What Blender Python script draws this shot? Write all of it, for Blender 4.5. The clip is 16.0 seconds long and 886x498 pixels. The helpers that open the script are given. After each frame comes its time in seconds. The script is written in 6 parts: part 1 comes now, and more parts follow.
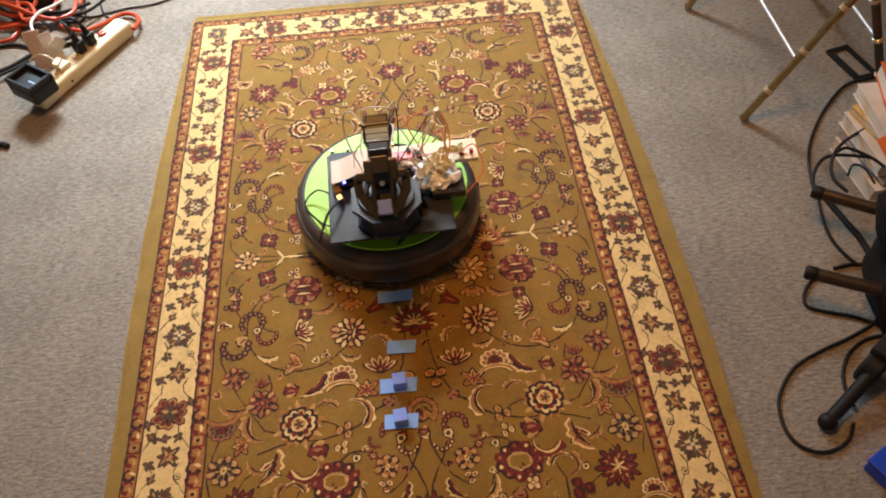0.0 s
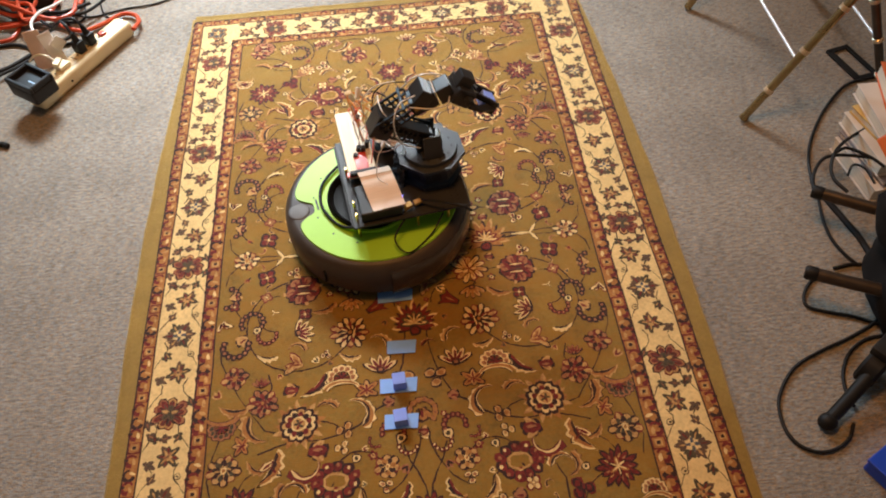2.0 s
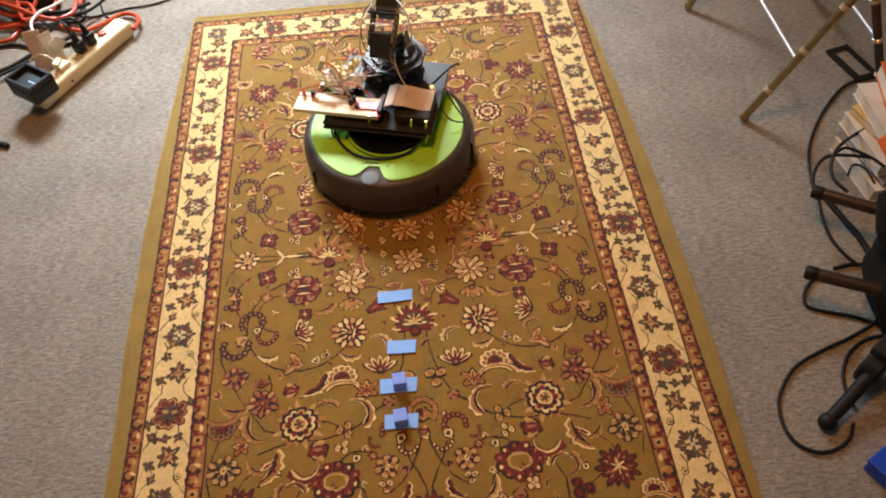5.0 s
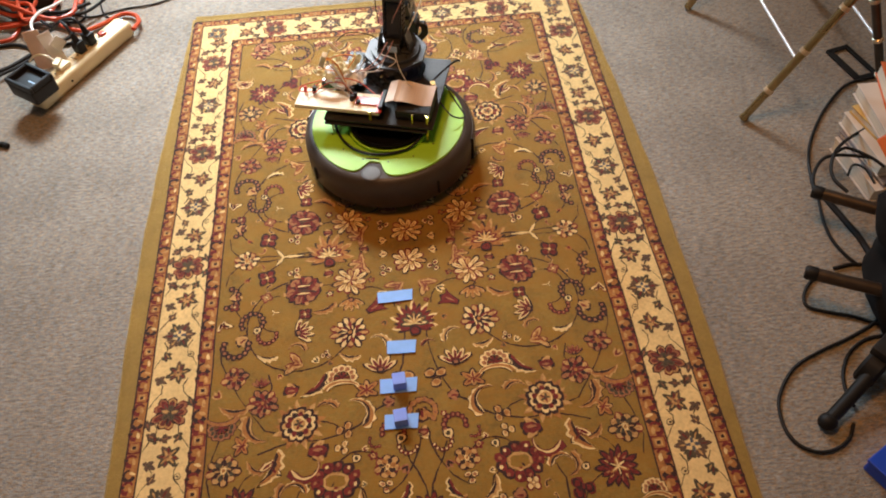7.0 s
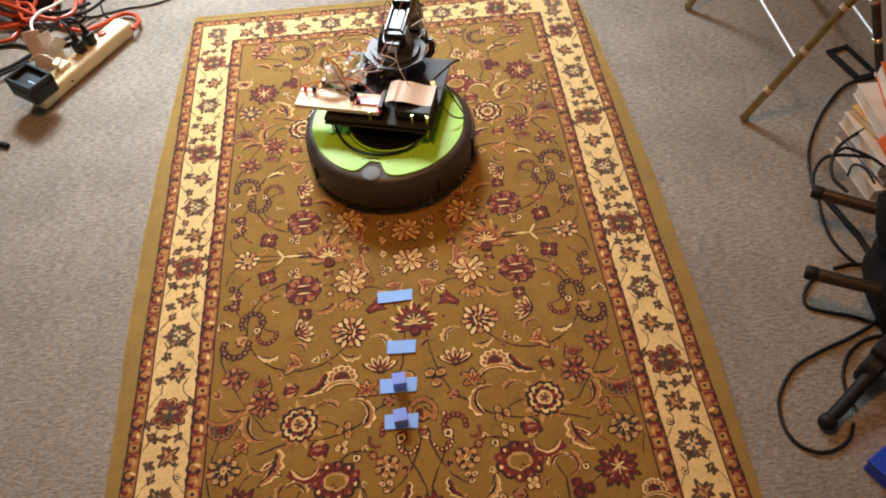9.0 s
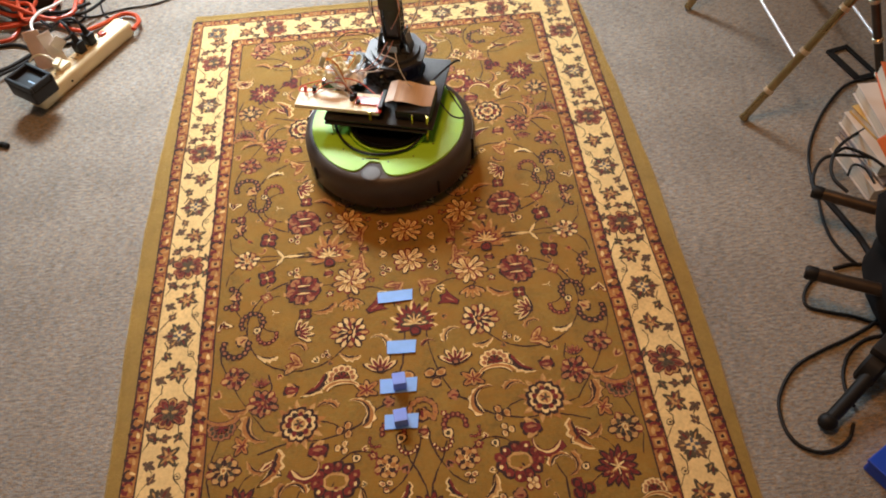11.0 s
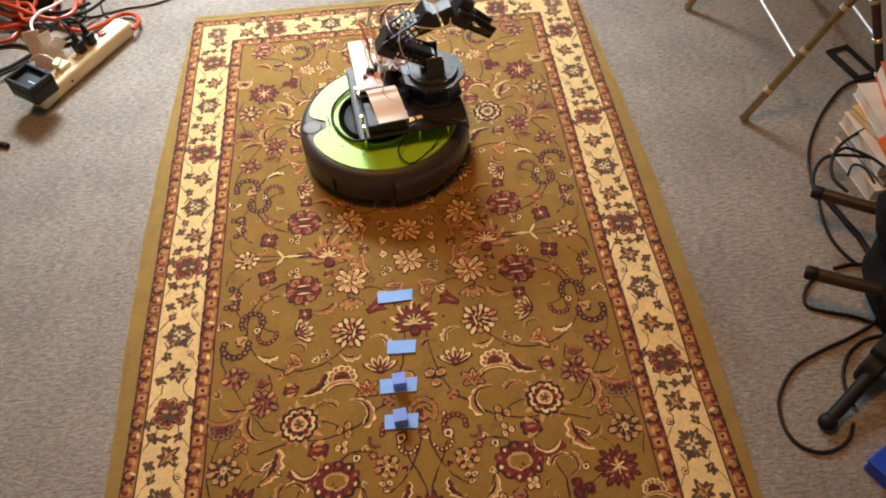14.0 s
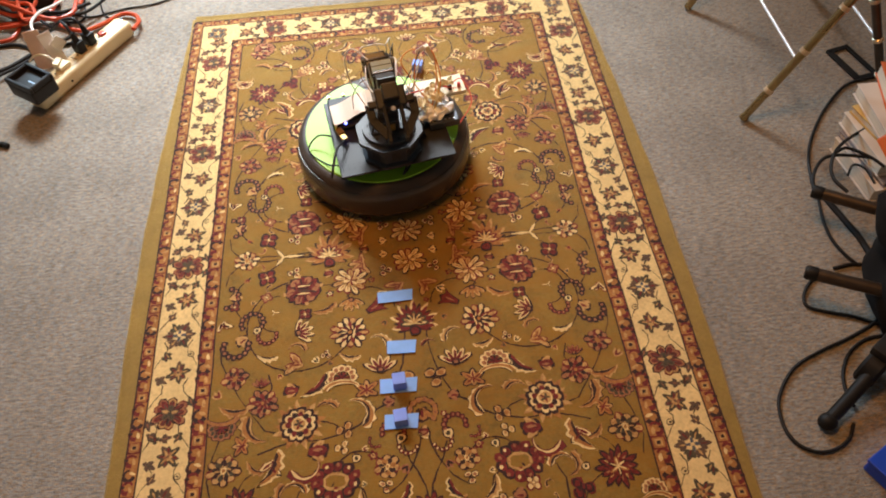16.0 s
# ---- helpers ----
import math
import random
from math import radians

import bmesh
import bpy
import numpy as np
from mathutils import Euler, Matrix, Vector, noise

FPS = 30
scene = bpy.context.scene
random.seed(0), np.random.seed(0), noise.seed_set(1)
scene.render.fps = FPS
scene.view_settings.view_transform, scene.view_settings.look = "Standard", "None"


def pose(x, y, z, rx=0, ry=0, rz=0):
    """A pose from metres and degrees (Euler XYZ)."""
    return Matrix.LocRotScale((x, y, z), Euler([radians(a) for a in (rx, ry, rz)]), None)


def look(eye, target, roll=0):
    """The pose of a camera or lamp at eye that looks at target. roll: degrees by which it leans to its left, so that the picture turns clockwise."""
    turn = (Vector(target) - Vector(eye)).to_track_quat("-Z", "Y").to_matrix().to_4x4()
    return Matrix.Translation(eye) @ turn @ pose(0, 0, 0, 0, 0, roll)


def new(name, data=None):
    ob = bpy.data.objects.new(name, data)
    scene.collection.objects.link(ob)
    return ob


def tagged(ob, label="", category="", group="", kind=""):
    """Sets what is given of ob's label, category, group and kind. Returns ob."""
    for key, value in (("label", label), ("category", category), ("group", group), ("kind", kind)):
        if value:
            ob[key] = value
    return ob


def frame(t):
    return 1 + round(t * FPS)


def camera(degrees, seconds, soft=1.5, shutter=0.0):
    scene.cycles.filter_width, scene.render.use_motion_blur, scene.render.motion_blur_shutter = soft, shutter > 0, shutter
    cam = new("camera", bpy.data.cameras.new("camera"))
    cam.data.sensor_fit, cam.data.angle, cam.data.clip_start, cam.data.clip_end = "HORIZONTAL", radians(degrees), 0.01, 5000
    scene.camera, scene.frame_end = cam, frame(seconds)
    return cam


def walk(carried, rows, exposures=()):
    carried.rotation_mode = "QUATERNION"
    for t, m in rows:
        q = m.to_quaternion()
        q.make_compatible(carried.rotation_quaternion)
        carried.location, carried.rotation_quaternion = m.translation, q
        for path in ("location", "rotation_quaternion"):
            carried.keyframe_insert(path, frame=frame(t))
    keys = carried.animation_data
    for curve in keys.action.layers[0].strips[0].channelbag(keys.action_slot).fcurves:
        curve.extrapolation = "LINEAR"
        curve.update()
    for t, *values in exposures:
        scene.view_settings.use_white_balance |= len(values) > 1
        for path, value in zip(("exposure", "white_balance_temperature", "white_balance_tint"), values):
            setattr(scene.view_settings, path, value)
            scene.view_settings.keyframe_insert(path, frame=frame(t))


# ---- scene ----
cam = camera(59.62, 16.0, soft=1.9, shutter=0.5)
walk(cam, [(0.0, pose(0, 0, 1.1445, 37.715, 2.130, -5.775)), (16.0, pose(0, 0, 1.1445, 37.715, 2.130, -5.775))],
     exposures=[(0.0, 0.0), (16.0, 0.0)])

# ---- light ----
world = bpy.data.worlds.new("room_air")
world.use_nodes = True
scene.world = world
world.node_tree.nodes["Background"].inputs[0].default_value = (0.9, 0.95, 1.0, 1)
world.node_tree.nodes["Background"].inputs[1].default_value = 0.06


def area(name, eye, target, sx, sy, watts, colour):
    d = bpy.data.lights.new(name, "AREA")
    d.shape, d.size, d.size_y, d.energy, d.color = "RECTANGLE", sx, sy, watts, colour
    ob = new(name, d)
    ob.matrix_world = look(eye, target)
    return ob


area("cool_lamp_light", (-1.56, 3.63, 1.72), (0.0, 1.2, 0), 0.12, 0.12, 36, (0.46, 0.76, 1.0))
area("ceiling_lamp_light", (-0.08, 0.86, 1.95), (-0.06, 0.88, 0), 0.4, 0.4, 18.0, (1.0, 0.44, 0.11))
# Unseen stand-in for a window, added for sheen and far-end brightness; no opening built.
window = area("window_standin_light", (-0.45, 3.30, 1.92), (-0.28, 1.70, 0), 1.20, 0.50, 19, (0.88, 0.95, 1.0))
window.data.spread = radians(48)


# ---- materials ----
def mat(name, base, rough=0.5, metal=0.0, var=0.18, scale=60.0, bump=0.15, bscale=300.0, stretch=(1, 1, 1)):
    m = bpy.data.materials.new(name)
    m.use_nodes = True
    nt = m.node_tree
    N, L = nt.nodes, nt.links
    b = N["Principled BSDF"]
    tc = N.new("ShaderNodeTexCoord")
    mp = N.new("ShaderNodeMapping")
    mp.inputs["Scale"].default_value = stretch
    L.new(tc.outputs["Object"], mp.inputs[0])
    out = None
    lo = tuple(c * (1 - var) for c in base) + (1,)
    hi = tuple(min(1, c * (1 + var)) for c in base) + (1,)
    n1, n2 = N.new("ShaderNodeTexNoise"), N.new("ShaderNodeTexNoise")
    n1.inputs["Scale"].default_value, n1.inputs["Detail"].default_value = scale, 4
    n2.inputs["Scale"].default_value, n2.inputs["Detail"].default_value = scale / 9, 2
    L.new(mp.outputs[0], n1.inputs["Vector"])
    L.new(mp.outputs[0], n2.inputs["Vector"])
    ad = N.new("ShaderNodeMath")
    ad.operation = "ADD"
    L.new(n1.outputs["Fac"], ad.inputs[0])
    L.new(n2.outputs["Fac"], ad.inputs[1])
    rg = N.new("ShaderNodeMapRange")
    rg.inputs["From Min"].default_value, rg.inputs["From Max"].default_value = 0.65, 1.35
    L.new(ad.outputs[0], rg.inputs["Value"])
    mx = N.new("ShaderNodeMix")
    mx.data_type = "RGBA"
    mx.inputs["A"].default_value, mx.inputs["B"].default_value = lo, hi
    L.new(rg.outputs[0], mx.inputs["Factor"])
    out = mx.outputs["Result"]
    L.new(out, b.inputs["Base Color"])
    b.inputs["Metallic"].default_value = metal
    rr = N.new("ShaderNodeMapRange")
    rr.inputs["To Min"].default_value, rr.inputs["To Max"].default_value = max(0.02, rough - 0.08), min(1, rough + 0.08)
    L.new(n2.outputs["Fac"], rr.inputs["Value"])
    L.new(rr.outputs[0], b.inputs["Roughness"])
    if bump:
        n3, bp = N.new("ShaderNodeTexNoise"), N.new("ShaderNodeBump")
        n3.inputs["Scale"].default_value, n3.inputs["Detail"].default_value = bscale, 3
        bp.inputs["Strength"].default_value, bp.inputs["Distance"].default_value = bump, 0.002
        L.new(mp.outputs[0], n3.inputs["Vector"])
        L.new(n3.outputs["Fac"], bp.inputs["Height"])
        L.new(bp.outputs[0], b.inputs["Normal"])
    return m


def carpet_material():
    m = mat("grey_loop_carpet", (0.27, 0.235, 0.21), 0.95, 0, 0.2, 90, 0.7, 420, (1, 1, 1))
    nt = m.node_tree
    N, L = nt.nodes, nt.links
    b = N["Principled BSDF"]
    b.inputs["Specular IOR Level"].default_value = 0.15
    tc, mp = N.new("ShaderNodeTexCoord"), N.new("ShaderNodeMapping")
    mp.inputs["Scale"].default_value = (1.0, 3.6, 1.0)
    mp.inputs["Rotation"].default_value = (0, 0, radians(3))
    L.new(tc.outputs["Object"], mp.inputs[0])
    n = N.new("ShaderNodeTexNoise")
    n.inputs["Scale"].default_value, n.inputs["Detail"].default_value, n.inputs["Roughness"].default_value = 64, 8, 0.98
    L.new(mp.outputs[0], n.inputs["Vector"])
    cr = N.new("ShaderNodeValToRGB")
    el = cr.color_ramp.elements
    el[0].position, el[0].color = 0.37, (0.060, 0.052, 0.045, 1)
    el[1].position, el[1].color = 0.64, (0.64, 0.61, 0.52, 1)
    for p, c in ((0.45, (0.182, 0.165, 0.137, 1)), (0.505, (0.312, 0.295, 0.255, 1)), (0.56, (0.432, 0.386, 0.308, 1))):
        e = el.new(p)
        e.color = c
    L.new(n.outputs["Fac"], cr.inputs[0])
    big = N.new("ShaderNodeTexNoise")
    big.inputs["Scale"].default_value, big.inputs["Detail"].default_value = 5, 3
    L.new(tc.outputs["Object"], big.inputs["Vector"])
    old = b.inputs["Base Color"].links[0].from_socket
    mx = N.new("ShaderNodeMix")
    mx.data_type = "RGBA"
    mx.inputs["Factor"].default_value = 0.12
    L.new(cr.outputs[0], mx.inputs["A"])
    L.new(old, mx.inputs["B"])
    hs, rg = N.new("ShaderNodeHueSaturation"), N.new("ShaderNodeMapRange")
    rg.inputs["From Min"].default_value, rg.inputs["From Max"].default_value = 0.3, 0.7
    rg.inputs["To Min"].default_value, rg.inputs["To Max"].default_value = 0.86, 1.12
    L.new(big.outputs["Fac"], rg.inputs["Value"])
    L.new(rg.outputs[0], hs.inputs["Value"])
    L.new(mx.outputs["Result"], hs.inputs["Color"])
    # single yarns tinted blue-grey or rust
    yn, yr, ym = N.new("ShaderNodeTexNoise"), N.new("ShaderNodeValToRGB"), N.new("ShaderNodeMix")
    yn.inputs["Scale"].default_value, yn.inputs["Detail"].default_value = 120, 4
    L.new(mp.outputs[0], yn.inputs["Vector"])
    ye = yr.color_ramp.elements
    ye[0].position, ye[0].color = 0.42, (0.80, 0.87, 1.0, 1)
    ye[1].position, ye[1].color = 0.58, (1.0, 0.80, 0.66, 1)
    mide = ye.new(0.5)
    mide.color = (0.92, 0.92, 0.92, 1)
    L.new(yn.outputs["Fac"], yr.inputs[0])
    ym.data_type, ym.blend_type = "RGBA", "MULTIPLY"
    ym.inputs["Factor"].default_value = 1.0
    L.new(hs.outputs[0], ym.inputs["A"])
    L.new(yr.outputs[0], ym.inputs["B"])
    L.new(ym.outputs["Result"], b.inputs["Base Color"])
    return m


def wool(name, c, var=0.28, fleck=None, amount=0.55, abrash=None):
    """Cut pile: yarn flecks of a second colour, darker knots, a soft nap that catches light from the side and bands of uneven dye."""
    m = mat(name, c, 0.9, 0, var, 210, 0.75, 620)
    nt = m.node_tree
    N, L = nt.nodes, nt.links
    b = N["Principled BSDF"]
    b.inputs["Specular IOR Level"].default_value = 0.12
    b.inputs["Sheen Weight"].default_value = 1.0
    b.inputs["Sheen Roughness"].default_value = 0.45
    b.inputs["Sheen Tint"].default_value = tuple(min(1, 0.35 + 1.3 * k) for k in c) + (1,)
    if fleck:
        tc, n, rg, mx = N.new("ShaderNodeTexCoord"), N.new("ShaderNodeTexNoise"), N.new("ShaderNodeMapRange"), N.new("ShaderNodeMix")
        n.inputs["Scale"].default_value, n.inputs["Detail"].default_value = 190, 3
        L.new(tc.outputs["Object"], n.inputs["Vector"])
        rg.inputs["From Min"].default_value, rg.inputs["From Max"].default_value, rg.inputs["To Max"].default_value = 0.52, 0.60, amount
        L.new(n.outputs["Fac"], rg.inputs["Value"])
        mx.data_type = "RGBA"
        L.new(rg.outputs[0], mx.inputs["Factor"])
        L.new(b.inputs["Base Color"].links[0].from_socket, mx.inputs["A"])
        mx.inputs["B"].default_value = fleck + (1,)
        L.new(mx.outputs["Result"], b.inputs["Base Color"])
    if abrash:
        tc, n, rg, mx = N.new("ShaderNodeTexCoord"), N.new("ShaderNodeTexNoise"), N.new("ShaderNodeMapRange"), N.new("ShaderNodeMix")
        mp = N.new("ShaderNodeMapping")
        mp.inputs["Scale"].default_value = (1.0, 2.6, 1.0)
        L.new(tc.outputs["Object"], mp.inputs[0])
        n.inputs["Scale"].default_value, n.inputs["Detail"].default_value, n.inputs["Roughness"].default_value = 9, 6, 0.7
        L.new(mp.outputs[0], n.inputs["Vector"])
        rg.inputs["From Min"].default_value, rg.inputs["From Max"].default_value, rg.inputs["To Max"].default_value = 0.42, 0.66, 0.75
        L.new(n.outputs["Fac"], rg.inputs["Value"])
        mx.data_type = "RGBA"
        L.new(rg.outputs[0], mx.inputs["Factor"])
        L.new(b.inputs["Base Color"].links[0].from_socket, mx.inputs["A"])
        mx.inputs["B"].default_value = abrash + (1,)
        L.new(mx.outputs["Result"], b.inputs["Base Color"])
    return m


M = dict(
    carpet=carpet_material(),
    olive=wool("olive_wool", (0.230, 0.135, 0.026), 0.26, (0.292, 0.132, 0.018), 0.5, (0.280, 0.130, 0.016)), edge=wool("gold_olive_wool", (0.278, 0.174, 0.040), 0.2, (0.27, 0.15, 0.04), 0.4),
    cream=wool("cream_wool", (0.73, 0.50, 0.21), 0.15, (0.48, 0.28, 0.11), 0.3), orange=wool("rust_orange_wool", (0.36, 0.150, 0.038), 0.25, (0.20, 0.06, 0.02), 0.4),
    tan=wool("tan_wool", (0.50, 0.275, 0.090), 0.2, (0.20, 0.06, 0.02), 0.45), red=wool("dark_red_wool", (0.165, 0.024, 0.017), 0.25, (0.060, 0.012, 0.010), 0.5), dark=wool("dark_brown_wool", (0.040, 0.019, 0.014), 0.25, (0.06, 0.02, 0.012), 0.35),
    pink=wool("dusty_rose_wool", (0.33, 0.135, 0.055), 0.2, (0.17, 0.03, 0.02), 0.5), moss=wool("grey_green_wool", (0.075, 0.055, 0.028), 0.2, (0.045, 0.028, 0.018), 0.5),
    umber=wool("umber_brown_wool", (0.105, 0.058, 0.033), 0.25, (0.17, 0.09, 0.04), 0.45),
    slate=wool("slate_blue_wool", (0.080, 0.082, 0.088), 0.2, (0.16, 0.12, 0.08), 0.4),
    wall=mat("painted_wall", (0.62, 0.58, 0.52), 0.85, 0, 0.05, 8, 0.1, 120), ceil=mat("white_ceiling", (0.75, 0.73, 0.70), 0.9, 0, 0.05, 9, 0.2, 90),
    tape=mat("blue_painters_tape", (0.20, 0.40, 0.82), 0.6, 0, 0.08, 90, 0.25, 500), cube=mat("periwinkle_foam", (0.22, 0.33, 0.86), 0.7, 0, 0.06, 90, 0.1, 400),
    shell=mat("bronze_grey_plastic", (0.062, 0.046, 0.036), 0.46, 0.1, 0.12, 40, 0.05, 500), bumper=mat("dark_bumper_plastic", (0.055, 0.042, 0.034), 0.20, 0.1, 0.15, 30, 0.05, 400),
    green=mat("lime_green_plastic", (0.33, 0.64, 0.035), 0.42, 0, 0.06, 25, 0.03, 300), ink=mat("dark_print", (0.05, 0.07, 0.02), 0.6),
    gloss=mat("glossy_black_plastic", (0.010, 0.009, 0.009), 0.34, 0, 0.2, 30, 0.04, 200), black=mat("matt_black_plastic", (0.020, 0.019, 0.019), 0.5, 0, 0.25, 40, 0.12, 400),
    acryl=mat("black_acrylic_sheet", (0.022, 0.021, 0.022), 0.46, 0, 0.2, 30, 0.03, 300), servo=mat("servo_black", (0.022, 0.021, 0.021), 0.33, 0, 0.25, 60, 0.08, 400),
    bracket=mat("black_anodised_bracket", (0.022, 0.022, 0.023), 0.30, 0.3, 0.2, 60, 0.05, 300), steel=mat("bright_steel", (0.72, 0.72, 0.74), 0.22, 1, 0.08, 50, 0.05, 300),
    brass=mat("brass", (0.75, 0.53, 0.20), 0.28, 1, 0.12, 60, 0.05, 300), board=mat("ivory_breadboard_plastic", (0.82, 0.70, 0.48), 0.5, 0, 0.05, 50, 0.08, 500),
    redpcb=mat("red_circuit_board", (0.62, 0.05, 0.03), 0.35, 0, 0.12, 80, 0.1, 300), ribbon=mat("tan_ribbon_cable", (0.62, 0.46, 0.33), 0.5, 0, 0.1, 40, 0.1, 200, (1, 30, 1)),
    bowl=mat("polished_black_plastic", (0.006, 0.0055, 0.005), 0.35, 0, 0.2, 30, 0.02, 200), film=mat("glossy_black_film", (0.050, 0.052, 0.056), 0.12, 0, 0.2, 30, 0.25, 90),
    # black acrylic, greyed so that its reflected sheen sits in the colour
    smoke=mat("sheen_greyed_acrylic", (0.036, 0.038, 0.043), 0.38, 0, 0.2, 30, 0.03, 200),
    label=mat("silver_label", (0.52, 0.72, 0.96), 0.45, 0.0, 0.1, 80, 0.02), gear=mat("gold_gear_plate", (0.45, 0.27, 0.07), 0.4, 0.5, 0.15, 60),
    white=mat("white_wire", (0.75, 0.72, 0.68), 0.45, 0, 0.05, 40, 0), wred=mat("red_wire", (0.62, 0.06, 0.03), 0.45, 0, 0.05, 40, 0), wor=mat("orange_wire", (0.80, 0.28, 0.05), 0.45, 0, 0.05, 40, 0),
    wbrn=mat("pinkish_wire", (0.42, 0.20, 0.14), 0.5, 0, 0.05, 40, 0), cable=mat("black_cable_rubber", (0.012, 0.011, 0.011), 0.6, 0, 0.2, 30, 0.05, 200),
    wrapy=mat("yellowed_translucent_plastic", (0.84, 0.75, 0.50), 0.45, 0, 0.1, 30, 0.2, 80),
    wrap=mat("clear_plastic_film", (0.90, 0.89, 0.88), 0.35, 0, 0.25, 25, 0.7, 60), yellow=mat("yellow_tape", (0.80, 0.58, 0.20), 0.5, 0, 0.1, 40, 0.1, 200),
    strip=mat("beige_power_strip_plastic", (0.74, 0.60, 0.34), 0.42, 0, 0.08, 20, 0.06, 200), cord=mat("orange_cord_rubber", (0.50, 0.058, 0.012), 0.4, 0, 0.12, 25, 0.06, 150),
    redsw=mat("red_rocker_switch", (0.62, 0.07, 0.04), 0.3, 0, 0.1, 50, 0), tag=mat("peach_paper_tag", (0.72, 0.48, 0.36), 0.75, 0, 0.1, 30, 0.2, 100), paper=mat("white_paper", (0.78, 0.72, 0.66), 0.8, 0, 0.06, 30, 0.1, 150),
    ring=mat("bright_gilt", (0.78, 0.62, 0.42), 0.3, 0.6, 0.15, 60, 0.1, 200), gold=mat("worn_gilt_metal", (0.40, 0.30, 0.14), 0.27, 0.85, 0.25, 60, 0.15, 200), chrome=mat("chrome_rod", (0.86, 0.86, 0.88), 0.35, 0.3, 0.04, 50, 0),
    wood=mat("dark_walnut_table", (0.14, 0.06, 0.03), 0.4, 0, 0.3, 20, 0.15, 100, (1, 8, 1)), orangebk=mat("orange_book_cover", (0.72, 0.17, 0.04), 0.45, 0, 0.1, 20, 0.05),
    pages=mat("cream_page_block", (0.84, 0.76, 0.63), 0.85, 0, 0.1, 60, 0.4, 300, (1, 1, 25)), greybk=mat("grey_book_cover", (0.22, 0.20, 0.22), 0.5, 0, 0.12, 20, 0.05),
    whitebk=mat("white_book_cover", (0.70, 0.64, 0.58), 0.45, 0, 0.08, 20, 0.05), yellowbk=mat("mustard_book_cover", (0.62, 0.42, 0.14), 0.5, 0, 0.1, 20, 0.05),
    tube=mat("dark_bronze_tube", (0.075, 0.052, 0.035), 0.38, 0.6, 0.25, 50, 0.1, 200), fabric=mat("black_padded_fabric", (0.008, 0.0075, 0.008), 0.95, 0, 0.3, 150, 0.4, 500),
    rubber=mat("black_rubber", (0.010, 0.009, 0.0085), 0.6, 0, 0.2, 60, 0.15, 200), blue=mat("bright_blue_plastic", (0.015, 0.07, 0.55), 0.4, 0, 0.12, 20, 0.06, 150), chain=mat("beaded_chain_metal", (0.6, 0.6, 0.6), 0.3, 1, 0.1, 60, 0),
)
M["bowl"].node_tree.nodes["Principled BSDF"].inputs["Specular IOR Level"].default_value = 0.06
for k in ("gloss", "black", "cable", "fabric", "rubber", "acryl", "green", "shell", "smoke"):
    M[k].node_tree.nodes["Principled BSDF"].inputs["Specular IOR Level"].default_value = 0.28
led = bpy.data.materials.new("blue_status_led")
led.use_nodes = True
led.node_tree.nodes["Principled BSDF"].inputs["Emission Color"].default_value = (0.12, 0.15, 1, 1)
led.node_tree.nodes["Principled BSDF"].inputs["Emission Strength"].default_value = 9
M["led"] = led


# ---- building helpers ----
def link(name, bm, material, parent=None, label="", smooth=False):
    me = bpy.data.meshes.new(name)
    bm.normal_update()
    if smooth:
        for f in bm.faces:
            f.smooth = True
    bm.to_mesh(me)
    bm.free()
    for k in (material if isinstance(material, (list, tuple)) else [material]):
        me.materials.append(M[k])
    ob = new(name, me)
    if parent is not None:
        ob.parent = parent
    if smooth:
        me.set_sharp_from_angle(angle=radians(38))
    return tagged(ob, label)


part = link


def box(bm, sx, sy, sz, m=Matrix(), bevel=0.0, seg=2):
    r = bmesh.ops.create_cube(bm, size=1, matrix=m @ Matrix.Diagonal((sx, sy, sz, 1)))
    if bevel:
        es = list({e for v in r["verts"] for e in v.link_edges})
        bmesh.ops.bevel(bm, geom=es, offset=bevel, segments=seg, profile=0.6, affect="EDGES")
    return bm


def cyl(bm, r1, r2, h, m=Matrix(), seg=24):
    bmesh.ops.create_cone(bm, cap_ends=True, segments=seg, radius1=r1, radius2=r2, depth=h, matrix=m)
    return bm


def lathe(bm, prof, seg=64, a0=0.0, a1=360.0, m=Matrix(), close=True):
    full = abs(a1 - a0 - 360) < 1e-6
    n = seg if full else seg + 1
    rings = []
    for r, z in prof:
        rings.append([bm.verts.new(m @ Vector((r * math.cos(radians(a0 + (a1 - a0) * i / seg)), r * math.sin(radians(a0 + (a1 - a0) * i / seg)), z))) for i in range(n)])
    for A, B in zip(rings, rings[1:]):
        for i in range(seg):
            j = (i + 1) % n
            bm.faces.new((A[i], A[j], B[j], B[i]))
    if close and not full:
        bm.faces.new([R[0] for R in rings])
        bm.faces.new([R[-1] for R in reversed(rings)])
    if close and full:
        if prof[0][0] > 1e-5:
            bm.faces.new(list(reversed(rings[0])))
        if prof[-1][0] > 1e-5:
            bm.faces.new(rings[-1])
    return bm


def spline(pts, per=8):
    P = [Vector(p) for p in pts]
    P = [2 * P[0] - P[1]] + P + [2 * P[-1] - P[-2]]
    out = []
    for i in range(1, len(P) - 2):
        a, b, c, d = P[i - 1:i + 3]
        for k in range(per):
            t = k / per
            out.append(0.5 * (2 * b + (c - a) * t + (2 * a - 5 * b + 4 * c - d) * t * t + (3 * b - a - 3 * c + d) * t ** 3))
    return out + [P[-2]]


